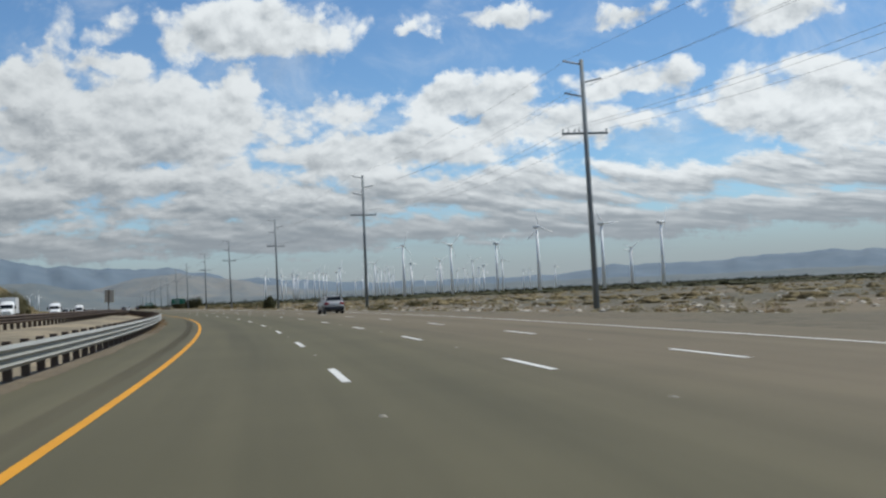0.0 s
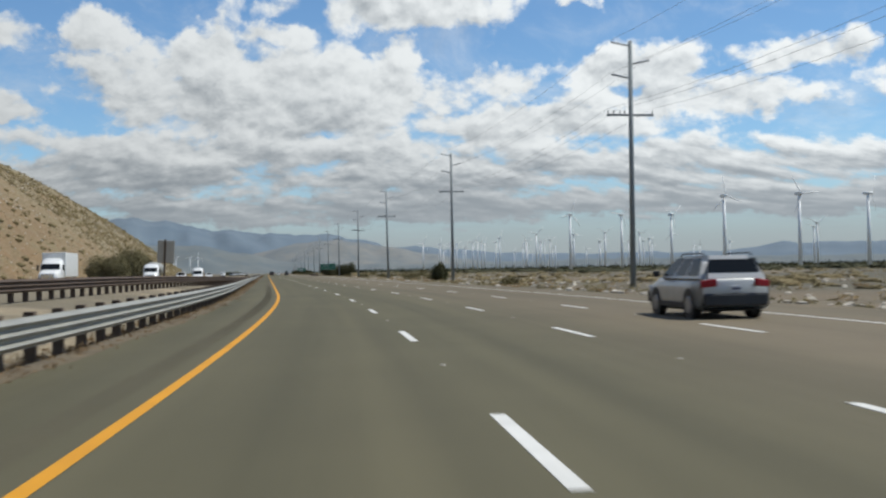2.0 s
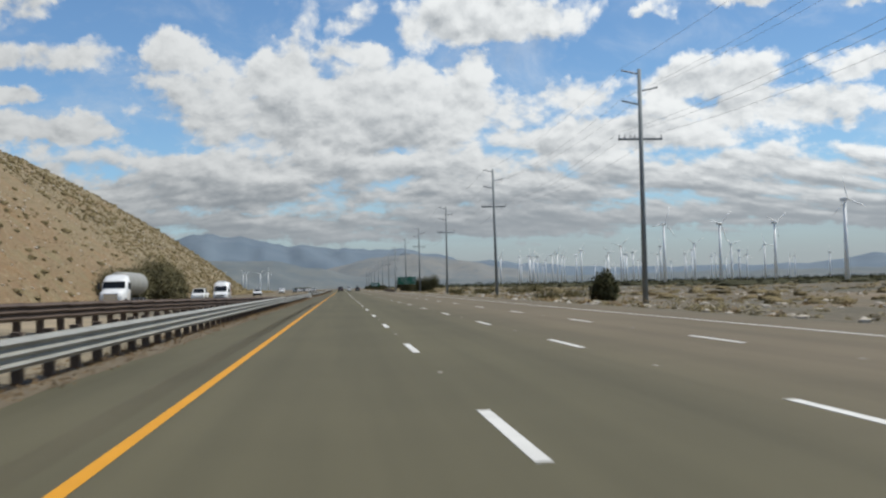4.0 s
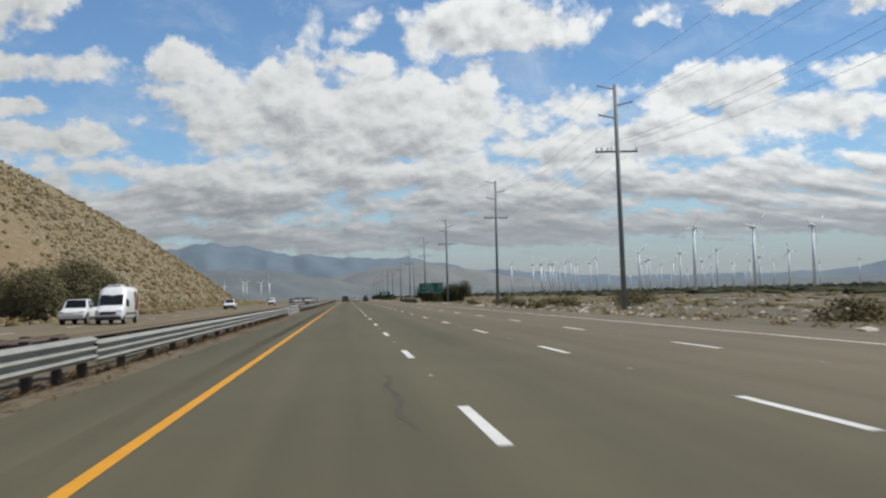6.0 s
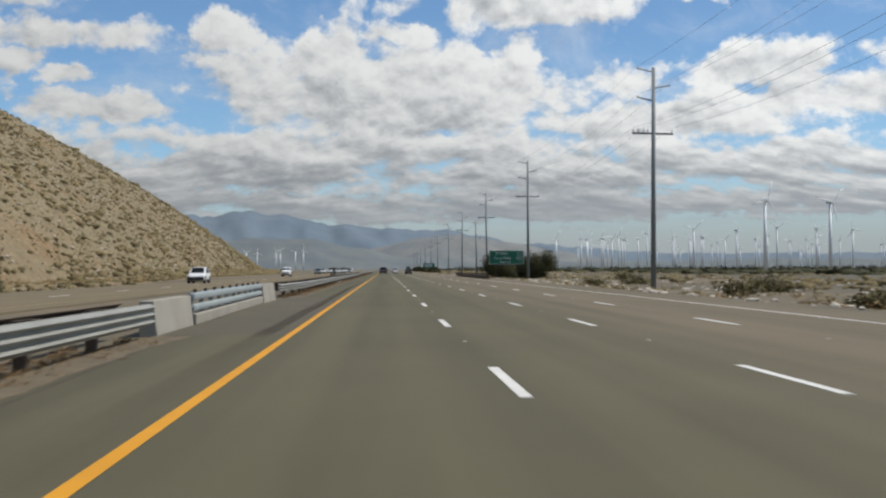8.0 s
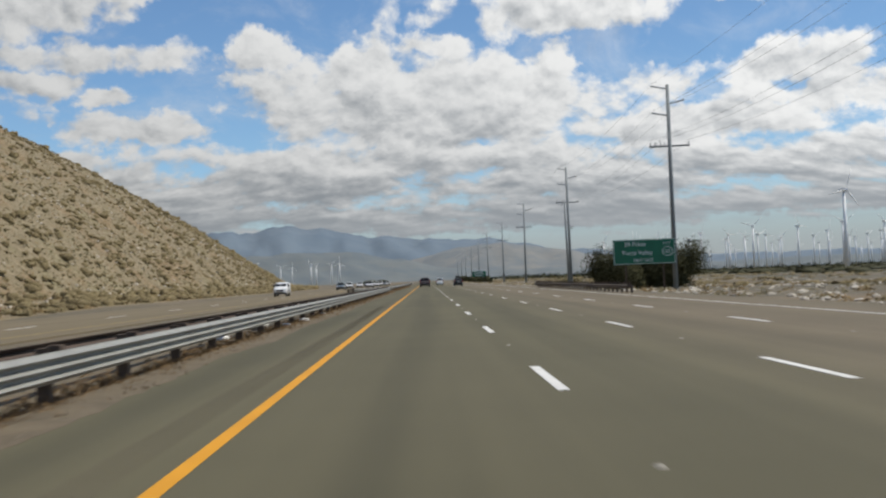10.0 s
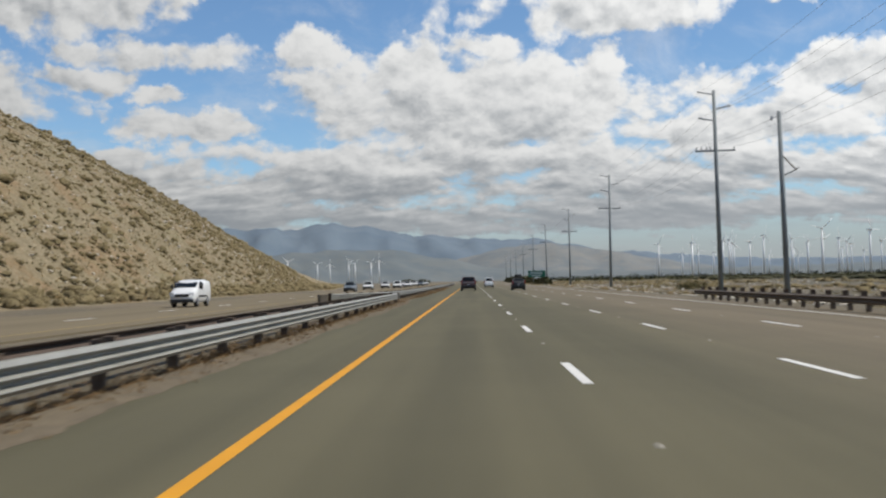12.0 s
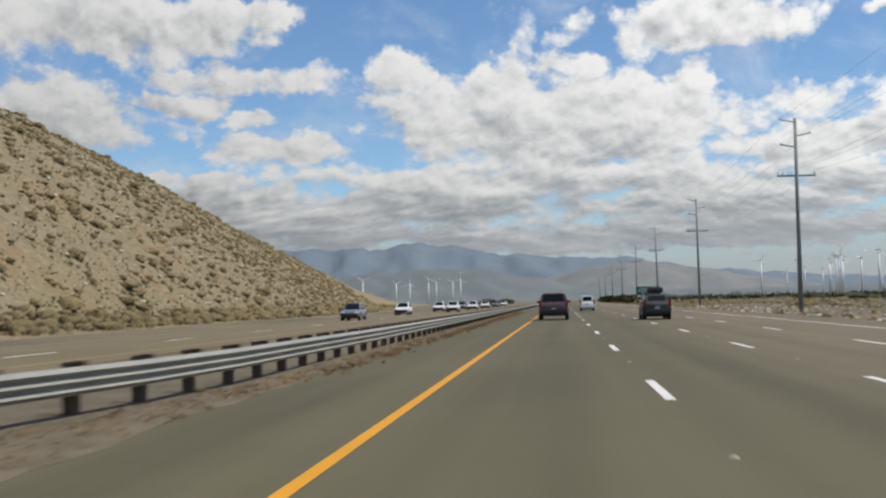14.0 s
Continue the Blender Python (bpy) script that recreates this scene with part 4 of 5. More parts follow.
def tree(name, label, m, wide, tall, count, leaf, stems, seed, foliage=TREE_LEAF):
    root = thing(name, label, "tree", m)
    r = np.random.default_rng(seed)
    bm = bmesh.new()
    quads = []
    for k in range(stems):
        a = 6.283 * k / stems + 0.5
        lean = 0.30 * wide * (0.3 + 0.7 * r.random())
        top = Vector((math.cos(a) * lean, math.sin(a) * lean, tall * (0.36 + 0.2 * r.random())))
        pts = [(0, 0, -0.2), top * 0.35 + Vector((0.1, -0.05, 0.1)), top * 0.7, top]
        for one, two, thick in zip(pts, pts[1:], (0.16, 0.11, 0.06)):
            tube(bm, [one, (Vector(one) + Vector(two)) / 2, two], thick * tall / 6, 6)
        quads.append(leaf_cloud(r, (top.x, top.y, top.z * 0.35), (wide * 0.36, wide * 0.36, tall * 0.46), count * 5 // 2 // stems, leaf, 7))
    quads.append(leaf_cloud(r, (0, 0, 0.0), (wide * 0.42, wide * 0.42, tall * 0.5), count, leaf, 9))
    quads.append(leaf_cloud(r, (0, 0, tall * 0.05), (wide * 0.36, wide * 0.36, tall * 0.42), count // 4, leaf * 3.2, 9))
    part("trunk", bm, BARK, root)
    cards("crown", np.concatenate(quads), foliage, "", "", "", root)
    return root


tree("roadside_tree", "dark green bushy tree at the foot of the hill", pose(-42.5, 371, -0.6), 12.5, 11.2, 18000, 0.14, 6, 1, TAMARISK_LEAF)
tree("roadside_tree", "broad dark green tamarisk tree at the foot of the hill", pose(-36.8, 379, -0.9), 12.5, 15.0, 21000, 0.14, 6, 2, TAMARISK_LEAF)
tree("roadside_tree", "dark green tree behind the green road sign", pose(22.5, 470.5, -0.3), 7.0, 6.6, 12000, 0.085, 5, 3)
tree("roadside_tree", "dense dark green tree behind the green road sign", pose(27.5, 473, -0.3), 8.0, 7.4, 14000, 0.085, 5, 4)
tree("roadside_tree", "small dark tree beside a utility pole", pose(27.0, 243, -0.4), 3.0, 4.4, 2400, 0.13, 4, 5)
for i, (x, y, wide, tall) in enumerate([(23.5, 752, 6, 3.6), (25, 900, 8, 4.6), (24, 960, 9, 5.0), (31, 1010, 10, 5.5), (27, 1090, 10, 5.6), (40, 1150, 12, 5.8), (-33, 1010, 9, 4.6), (-30, 1120, 10, 5.0)]):
    tree("roadside_tree", "distant dark green tree beside the freeway", pose(x, y, -0.4), wide, tall, 500, 0.5, 3, 20 + i)
SHRUB_SPOTS = [(25.5, 262, 1.5), (30, 268, 1.7), (22.5, 330, 1.1), (28, 338, 1.6), (33, 330, 1.8), (38, 345, 1.9), (24, 352, 1.2), (30, 362, 1.5),
               (36, 380, 1.7), (23, 392, 1.0), (29, 400, 1.4), (23.5, 130, 1.2), (31, 140, 1.5), (24, 180, 1.1), (35, 430, 1.6), (42, 360, 2.0), (28, 560, 1.4), (33, 580, 1.6)]
for i, (x, y, r) in enumerate(SHRUB_SPOTS):
    q = leaf_cloud(np.random.default_rng(50 + i), (0, 0, 0), (r * 1.25, r * 1.25, r * 0.85), 900, 0.10, 6)
    ob = cards("shrub", q, SHRUB_LEAF, "rounded olive desert shrub among pale stones", "shrub")
    ob["group"] = "shrubs beside the freeway"
    ob.matrix_basis = pose(x, y, float(ground_height(np.array(x), np.array(y))) - 0.05)


# ---- vehicles ----
def face_panel(bm, corners, u0, u1, v0, v1, off=0.006):
    """A thin panel laid on part of a four-cornered face (corners in turn: low left, low right, top right, top left)."""
    a, b, c, d = (Vector(p) for p in corners)

    def at(u, v):
        return (a * (1 - u) + b * u) * (1 - v) + (d * (1 - u) + c * u) * v

    n = (b - a).cross(d - a).normalized()
    low = [at(u0, v0), at(u1, v0), at(u1, v1), at(u0, v1)]
    inner = [bm.verts.new(p - n * 0.01) for p in low]
    outer = [bm.verts.new(p + n * off) for p in low]
    bm.faces.new(outer)
    for k in range(4):
        bm.faces.new((inner[k], inner[(k + 1) % 4], outer[(k + 1) % 4], outer[k]))
    return bm


def loft(bm, stations):
    """A closed body through rounded cross sections (y, low, high, half width, crown)."""
    rings = []
    for y, zb, zt, hw, crown in stations:
        outline = [(0.86, 0.0), (0.97, 0.1), (1.0, 0.35), (1.0, 0.62), (0.97, 0.85), (0.9, 0.96), (0.6, 1.0 + crown), (0.0, 1.0 + crown * 1.4)]
        full = outline + [(-u, v) for u, v in outline[-2::-1]]
        rings.append([bm.verts.new((hw * u, y, zb + (zt - zb) * v)) for u, v in full])
    n = len(rings[0])
    for one, two in zip(rings, rings[1:]):
        for k in range(n):
            bm.faces.new((one[k], one[(k + 1) % n], two[(k + 1) % n], two[k]))
    bm.faces.new(rings[0])
    bm.faces.new(rings[-1])
    return bm


def add_wheels(root, half, axles, radius, width=0.24):
    for y in axles:
        for side in (-1, 1):
            bm = bmesh.new()
            m = pose(side * (half - width / 2) - width / 2, y, radius, 0, 90, 0)
            cyl(bm, radius, radius, width, m, 24)
            bmesh.ops.bevel(bm, geom=[e for e in bm.edges if len(e.link_faces) == 2 and any(len(f.verts) > 8 for f in e.link_faces)], offset=0.035, segments=2, affect="EDGES")
            wheel = part("wheel", bm, TYRE, root, smooth=False)
            bm = bmesh.new()
            cyl(bm, radius * 0.66, radius * 0.6, 0.02, pose(side * (half + 0.002), y, radius, 0, 90 * side, 0), 16)
            for k in range(5):
                box(bm, 0.03, 0.09, radius * 0.55, side * (half + 0.022), y + radius * 0.3 * math.sin(k * 1.2566), radius + radius * 0.3 * math.cos(k * 1.2566), (-72 * k, 0, 0))
            part("rim", bm, RIM, wheel)


def car(name, label, category, m, body_paint, length=4.7, half=0.94, tall=1.7, belt=1.08, clear=0.25, cab=(-2.25, -1.85, 0.35, 1.25),
        hood=1.02, deck=None, radius=0.36, lower=None, rails=False, high_lamps=False, group="", rear_glass=(0.1, 0.9, 0.18, 0.9), soft=0.11):
    """A road vehicle, nose along +y. cab: y of the rear and front of the cabin at its foot and roof; deck: height of an open bed behind."""
    root = thing(name, label, category, m, group)
    l = length / 2
    rear_foot, rear_roof, front_roof, front_foot = cab
    back = deck or belt
    bm = bmesh.new()
    loft(bm, [(-l, clear + 0.25, back - 0.12, half * 0.9, 0), (-l + 0.08, clear + 0.12, back, half * 0.97, 0.01), (-l + 0.7, clear, back, half, 0.01),
              (rear_foot + 0.02, clear, back if deck else belt, half, 0.01), (rear_foot + 0.1, clear, belt, half, 0.01),
              (front_foot - 0.1, clear, belt, half, 0.01), (l - 0.75, clear, hood, half * 0.985, 0.03),
              (l - 0.2, clear + 0.05, hood - 0.12, half * 0.93, 0.03), (l, clear + 0.2, hood - 0.3, half * 0.82, 0)])
    body = part("body", bm, body_paint, root, smooth=True)
    low, top = half * 0.97, half * (0.74 if tall < 1.8 else 0.80)
    zb, zt = belt - 0.03, tall
    foot = [(-low, rear_foot, zb), (low, rear_foot, zb), (low, front_foot, zb), (-low, front_foot, zb)]
    roof = [(-top, rear_roof, zt), (top, rear_roof, zt), (top, front_roof, zt), (-top, front_roof, zt)]
    bm = bmesh.new()
    f, r = [bm.verts.new(p) for p in foot], [bm.verts.new(p) for p in roof]
    bm.faces.new(f)
    bm.faces.new(r)
    for k in range(4):
        bm.faces.new((f[k], f[(k + 1) % 4], r[(k + 1) % 4], r[k]))
    bmesh.ops.bevel(bm, geom=[e for e in bm.edges if min(v.co.z for v in e.verts) > zb + 0.1 or len({round(v.co.z, 2) for v in e.verts}) == 2],
                    offset=soft, segments=4, affect="EDGES")
    part("cabin", bm, body_paint, root, smooth=False)
    bm = bmesh.new()
    face_panel(bm, (foot[0], foot[1], roof[1], roof[0]), *rear_glass)
    part("rear_window", bm, DARK_GLASS, root)
    bm = bmesh.new()
    face_panel(bm, (foot[2], foot[3], roof[3], roof[2]), 0.08, 0.92, 0.1, 0.92)
    part("windscreen", bm, DARK_GLASS, root)
    spans = ((0.06, 0.32), (0.36, 0.62), (0.66, 0.92)) if front_foot - rear_foot > 3.0 else ((0.08, 0.47), (0.53, 0.9))
    for u0, u1 in spans:
        bm = bmesh.new()
        face_panel(bm, (foot[3], foot[0], roof[0], roof[3]), 1 - u1, 1 - u0, 0.12, 0.88)
        part("side_window", bm, DARK_GLASS, root)
        bm = bmesh.new()
        face_panel(bm, (foot[1], foot[2], roof[2], roof[1]), u0, u1, 0.12, 0.88)
        part("side_window", bm, DARK_GLASS, root)
    for y, sign in ((-l, -1), (l, 1)):
        bm = bmesh.new()
        box(bm, half * 1.86, 0.24, 0.34, 0, y - sign * 0.06, clear + 0.26, bevel=0.06)
        part("bumper", bm, lower or body_paint, root)
    bm = bmesh.new()
    box(bm, half * 1.5, 0.04, 0.24, 0, l - 0.02, hood - 0.42, bevel=0.015)
    part("grille", bm, BLACK_TRIM, root)
    for side in (-1, 1):
        bm = bmesh.new()
        if high_lamps:
            box(bm, 0.14, 0.1, 0.5, side * half * 0.9, -l + 0.03, belt - 0.02, bevel=0.03)
        else:
            box(bm, 0.42, 0.16, 0.2, side * half * 0.76, -l + 0.05, back - 0.16, (0, side * 8, side * 14), bevel=0.04)
        part("tail_lamp", bm, TAIL_RED, root)
        bm = bmesh.new()
        box(bm, 0.36, 0.2, 0.17, side * half * 0.74, l - 0.13, hood - 0.26, (0, 0, -side * 18), bevel=0.04)
        part("head_lamp", bm, HEAD_LAMP, root)
        bm = bmesh.new()
        box(bm, 0.2, 0.1, 0.16, side * (half + 0.1), front_foot - 0.35, belt + 0.1, bevel=0.03)
        part("mirror", bm, BLACK_TRIM, root)
        bm = bmesh.new()
        box(bm, 0.03, length - 2.2, 0.14, side * (half + 0.003), 0, clear + 0.1, bevel=0.01)
        part("sill", bm, BLACK_TRIM, root)
        for y in (-l + 0.98, l - 0.95):
            bm = bmesh.new()
            cyl(bm, radius * 1.2, radius * 1.2, 0.02, pose(side * (half - 0.012), y, radius + 0.02, 0, 90 * side, 0), 22)
            part("wheel_arch", bm, BLACK_TRIM, root)
        if rails:
            bm = bmesh.new()
            tube(bm, [(side * (top - 0.04), rear_roof + 0.15, tall), (side * (top - 0.04), rear_roof + 0.3, tall + 0.06), (side * (top - 0.04), front_roof - 0.4, tall + 0.06),
                      (side * (top - 0.04), front_roof - 0.2, tall)], 0.02, 6)
            part("roof_rail", bm, BLACK_TRIM, root)
    bm = bmesh.new()
    box(bm, 0.31, 0.02, 0.16, 0, -l - 0.012, back - 0.3 if not deck else clear + 0.42, bevel=0.005)
    plate = part("number_plate", bm, PLATE, root)
    bm = bmesh.new()
    box(bm, 0.22, 0.01, 0.06, 0, -l - 0.025, back - 0.3 if not deck else clear + 0.42)
    part("plate_bar", bm, PLATE_BAR, plate)
    bm = bmesh.new()
    box(bm, half * 1.5, length * 0.8, 0.16, 0, 0, clear + 0.02)
    part("underbody", bm, BLACK_TRIM, root)
    add_wheels(root, half, (-l + 0.98, l - 0.95), radius)
    return root


def on_lane(s, lateral, way=1):
    return Matrix.Translation(on_road(s, lateral, 0.0 if way > 0 else float(raised(s)))) @ pose(0, 0, 0, 0, 0, heading(s) + (0 if way > 0 else 180))


WHITE_PAINT = paint("white_car_paint", (0.72, 0.72, 0.70), 0.3)
SILVER_PAINT = paint("silver_car_paint", (0.42, 0.42, 0.41), 0.34, 0.15)
RED_PAINT = paint("dark_red_car_paint", (0.062, 0.011, 0.013), 0.3, 0, 0.5, 0.12)
BLACK_PAINT = paint("black_car_paint", (0.006, 0.007, 0.008), 0.4, 0, 0.1, 0.05)
GREY_PAINT = paint("grey_blue_car_paint", (0.12, 0.15, 0.17), 0.3)

car("suv_car", "silver crossover car with dark lower bumpers and red tail lamps", "car", on_lane(101.0, 12.55), SILVER_PAINT, lower=BLACK_TRIM, rails=True,
    cab=(-2.3, -2.0, 0.15, 1.35), belt=1.1, tall=1.68, rear_glass=(0.08, 0.92, 0.24, 0.82), soft=0.17)
car("suv_car", "black crossover car carrying a roof box", "car", on_lane(575.0, 8.35), BLACK_PAINT, half=0.9, rails=True, cab=(-2.27, -1.7, 0.15, 1.3), tall=1.66, rear_glass=(0.13, 0.87, 0.28, 0.84), soft=0.16, high_lamps=True)
pickup = car("pickup_truck", "dark red pickup truck with a grey tailgate band", "pickup truck", on_lane(582.0, 1.6), RED_PAINT, length=5.6, half=1.06, tall=1.95, belt=1.22,
             clear=0.36, cab=(-0.75, -0.5, 1.05, 1.6), hood=1.2, deck=1.28, radius=0.4, lower=BLACK_TRIM, high_lamps=True)
bm = bmesh.new()
box(bm, 1.72, 0.03, 0.2, 0, -2.805, 1.12, bevel=0.01)
part("tailgate_band", bm, paint("grey_band", (0.16, 0.15, 0.15), 0.4), pickup, "grey band")
# flat black panel imitates the shaded hollow of the open bed
bm = bmesh.new()
box(bm, 1.5, 1.7, 0.03, 0, -1.75, 1.30, bevel=0.01)
part("bed_cover", bm, BLACK_TRIM, pickup, "black panel standing in for the open bed's shade")
car("minivan", "white minivan with a wide rear window", "van", on_lane(640, 5.4), WHITE_PAINT, length=5.1, half=0.88, tall=1.9, belt=1.1, cab=(-2.45, -2.3, 0.9, 1.75), hood=1.02, high_lamps=True, rear_glass=(0.14, 0.86, 0.2, 0.82))

box_thing = thing("roof_box", "black roof box strapped on the crossover car", "roof box", on_lane(575.0, 8.35))
bm = bmesh.new()
box(bm, 0.95, 1.7, 0.36, 0, -0.7, 1.94, bevel=0.12)
part("shell", bm, BLACK_TRIM, box_thing)
for y in (-1.2, -0.2):
    bm = bmesh.new()
    box(bm, 1.3, 0.06, 0.05, 0, y, 1.74, bevel=0.01)
    part("crossbar", bm, STEEL, box_thing)

# the opposite carriageway
car("pickup_truck", "white pickup truck in the opposite lanes", "pickup truck", on_lane(299, -18.2, -1), WHITE_PAINT, length=5.6, half=0.99, tall=1.88, belt=1.2, clear=0.36,
    cab=(-0.75, -0.5, 1.05, 1.6), hood=1.18, deck=1.26, radius=0.4)
car("suv_car", "white crossover car in the opposite lanes", "car", on_lane(404, -18.2, -1), WHITE_PAINT, lower=BLACK_TRIM, tall=1.75)
ONCOMING = [(604, -17.8, 1), (642, -18.6, 0), (668, -14.6, 0), (682, -18.4, 0), (702, -14.4, 0), (722, -18.3, 1), (738, -14.6, 0), (752, -18.2, 0), (775, -14.6, 1), (790, -18.4, 0), (815, -14.6, 0), (835, -18.3, 0)]
white_car = car("sedan_car", "white car in the queue of opposite traffic", "car", on_lane(ONCOMING[1][0], ONCOMING[1][1], -1), WHITE_PAINT, length=4.7, half=0.92, tall=1.66, belt=1.0,
                cab=(-1.95, -1.5, 0.35, 1.0), hood=1.0, lower=BLACK_TRIM, group="opposite traffic")
dark_car = car("sedan_car", "grey-blue car in the queue of opposite traffic", "car", on_lane(ONCOMING[0][0], ONCOMING[0][1], -1), GREY_PAINT, length=4.7, half=0.92, tall=1.66, belt=1.0,
               cab=(-1.95, -1.5, 0.35, 1.0), hood=1.0, lower=BLACK_TRIM, group="opposite traffic")
for s, lat, dark in ONCOMING[2:]:
    copy_thing(dark_car if dark else white_car, on_lane(s, lat, -1))


def cargo_van(label, m, length=5.6, tall=2.1, half=0.98, art=False, vent=False):
    root = thing("cargo_van", label, "van", m)
    l = length / 2
    bm = bmesh.new()
    top, foot = min(tall - 0.16, 2.12), 1.36
    loft(bm, [(-l, 0.45, tall - 0.25, half * 0.93, 0.0), (-l + 0.1, 0.32, tall - 0.06, half * 0.97, 0.02), (-l + 0.6, 0.3, tall, half, 0.02), (l - 2.3, 0.3, tall, half, 0.02),
              (l - 1.95, 0.3, tall - 0.1, half, 0.02), (l - 1.7, 0.3, top + 0.04, half, 0.02), (l - 0.95, 0.3, foot - 0.03, half, 0.02), (l - 0.3, 0.32, 1.14, half * 0.95, 0.02), (l, 0.42, 0.88, half * 0.86, 0.0)])
    part("body", bm, WHITE_PAINT, root, smooth=True)
    bm = bmesh.new()
    face_panel(bm, ((half * 0.95, l - 0.92, foot), (-half * 0.95, l - 0.92, foot), (-half * 0.9, l - 1.7, top), (half * 0.9, l - 1.7, top)), 0.06, 0.94, 0.08, 0.95, 0.05)
    part("windscreen", bm, DARK_GLASS, root)
    for side in (-1, 1):
        bm = bmesh.new()
        box(bm, 0.03, 0.85, 0.5, side * (half + 0.002), l - 1.9, 1.5, (8, 0, 0), bevel=0.01)
        part("side_window", bm, DARK_GLASS, root)
        bm = bmesh.new()
        box(bm, 0.34, 0.2, 0.22, side * half * 0.74, l - 0.12, 0.92, (0, 0, -side * 16), bevel=0.04)
        part("head_lamp", bm, HEAD_LAMP, root)
        bm = bmesh.new()
        box(bm, 0.16, 0.14, 0.32, side * (half + 0.12), l - 1.35, 1.45, bevel=0.03)
        part("mirror", bm, BLACK_TRIM, root)
        bm = bmesh.new()
        box(bm, 0.03, length - 2.4, 0.12, side * (half + 0.003), 0, 0.75, bevel=0.01)
        part("rubbing_strip", bm, BLACK_TRIM, root)
    if art:
        bm = bmesh.new()
        for i in range(34):
            box(bm, 0.006, 0.22 + 0.2 * math.sin(i * 2.1) ** 2, 0.16 + 0.16 * math.cos(i * 1.7) ** 2, -half - 0.012, -l + 0.5 + 1.3 * ((i * 0.37) % 1), 1.0 + 1.3 * ((i * 0.61) % 1), (20 * (i % 5), 0, 0))
        part("side_graphic", bm, paint("brown_graphic", (0.30, 0.13, 0.06), 0.5, 0, 0.1), root, "brown blotchy side graphic")
    if vent:
        bm = bmesh.new()
        box(bm, 1.0, 1.2, 0.16, 0, 0.3, tall + 0.11, bevel=0.05)
        part("roof_unit", bm, WHITE_PAINT, root)
    bm = bmesh.new()
    box(bm, half * 1.8, 0.2, 0.24, 0, l - 0.06, 0.45, bevel=0.06)
    part("bumper", bm, BLACK_TRIM, root)
    bm = bmesh.new()
    box(bm, half * 1.1, 0.05, 0.2, 0, l - 0.0, 0.82, bevel=0.02)
    part("grille", bm, BLACK_TRIM, root)
    add_wheels(root, half, (-l + 1.1, l - 0.95), 0.35)
    return root


cargo_van("tall white delivery van with a roof unit and brown side graphics", on_lane(295, -14.6, -1), 6.2, 2.65, 1.0, True, True)
cargo_van("plain white cargo van in the opposite lanes", on_lane(505.5, -18.0, -1), 4.8, 1.88, 0.9)


def lorry(label, m, tank):
    root = thing("lorry", label, "truck", m)
    bm = bmesh.new()
    loft(bm, [(2.6, 0.5, 2.9, 1.1, 0.02), (3.1, 0.5, 3.1, 1.15, 0.02), (4.2, 0.5, 2.6, 1.15, 0.02), (4.6, 0.5, 1.8, 1.12, 0.02), (5.9, 0.55, 1.6, 1.0, 0.03), (6.1, 0.7, 1.3, 0.9, 0.0)])
    part("cab", bm, WHITE_PAINT, root, smooth=True)
    bm = bmesh.new()
    face_panel(bm, ((1.1, 4.55, 1.85), (-1.1, 4.55, 1.85), (-1.05, 4.2, 2.58), (1.05, 4.2, 2.58)), 0.05, 0.95, 0.08, 0.9, 0.06)
    part("windscreen", bm, DARK_GLASS, root)
    bm = bmesh.new()
    box(bm, 1.3, 0.08, 0.8, 0, 6.1, 1.05, bevel=0.04)
    part("grille", bm, CHROME, root)
    bm = bmesh.new()
    box(bm, 2.3, 0.3, 0.35, 0, 6.05, 0.55, bevel=0.06)
    part("bumper", bm, CHROME, root)
    for side in (-1, 1):
        bm = bmesh.new()
        box(bm, 0.3, 0.2, 0.2, side * 0.85, 5.95, 1.05, bevel=0.04)
        part("head_lamp", bm, HEAD_LAMP, root)
        bm = bmesh.new()
        box(bm, 0.2, 0.12, 0.6, side * 1.35, 4.4, 2.1, bevel=0.03)
        part("mirror", bm, BLACK_TRIM, root)
    bm = bmesh.new()
    if tank:
        cyl(bm, 1.12, 1.12, 8.6, pose(0, 2.2, 2.35, 90), 24)
        cyl(bm, 1.12, 0.8, 0.4, pose(0, 2.2, 2.35, -90), 24)
        part("tank", bm, STEEL, root, "bare metal tank", smooth=False)
    else:
        box(bm, 2.5, 7.8, 2.7, 0, -1.4, 2.45, bevel=0.05)
        part("cargo_box", bm, WHITE_PAINT, root)
    bm = bmesh.new()
    box(bm, 0.9, 11.0, 0.3, 0, -0.5, 0.85, bevel=0.03)
    part("chassis", bm, BLACK_TRIM, root)
    add_wheels(root, 1.18, (5.0, 1.6, -3.4, -4.6), 0.5, 0.4)
    return root


lorry("white tractor unit hauling a bare metal tank trailer", on_lane(247, -18.5, -1), True)
lorry("white box truck in the opposite lanes", on_lane(198, -24.0, -1), False)


# ---- signs ----
def lettering(name, words, size, x, y, z, parent):
    curve = bpy.data.curves.new(name, "FONT")
    curve.body, curve.size, curve.extrude, curve.align_x = words, size, 0.004, "CENTER"
    temp = new(name, curve)
    mesh = bpy.data.meshes.new_from_object(temp.evaluated_get(bpy.context.evaluated_depsgraph_get()))
    bpy.data.objects.remove(temp)
    mesh.name = name
    return placed(name, mesh, SIGN_WHITE, parent, at=pose(x, y, z, 90, 0, 0))


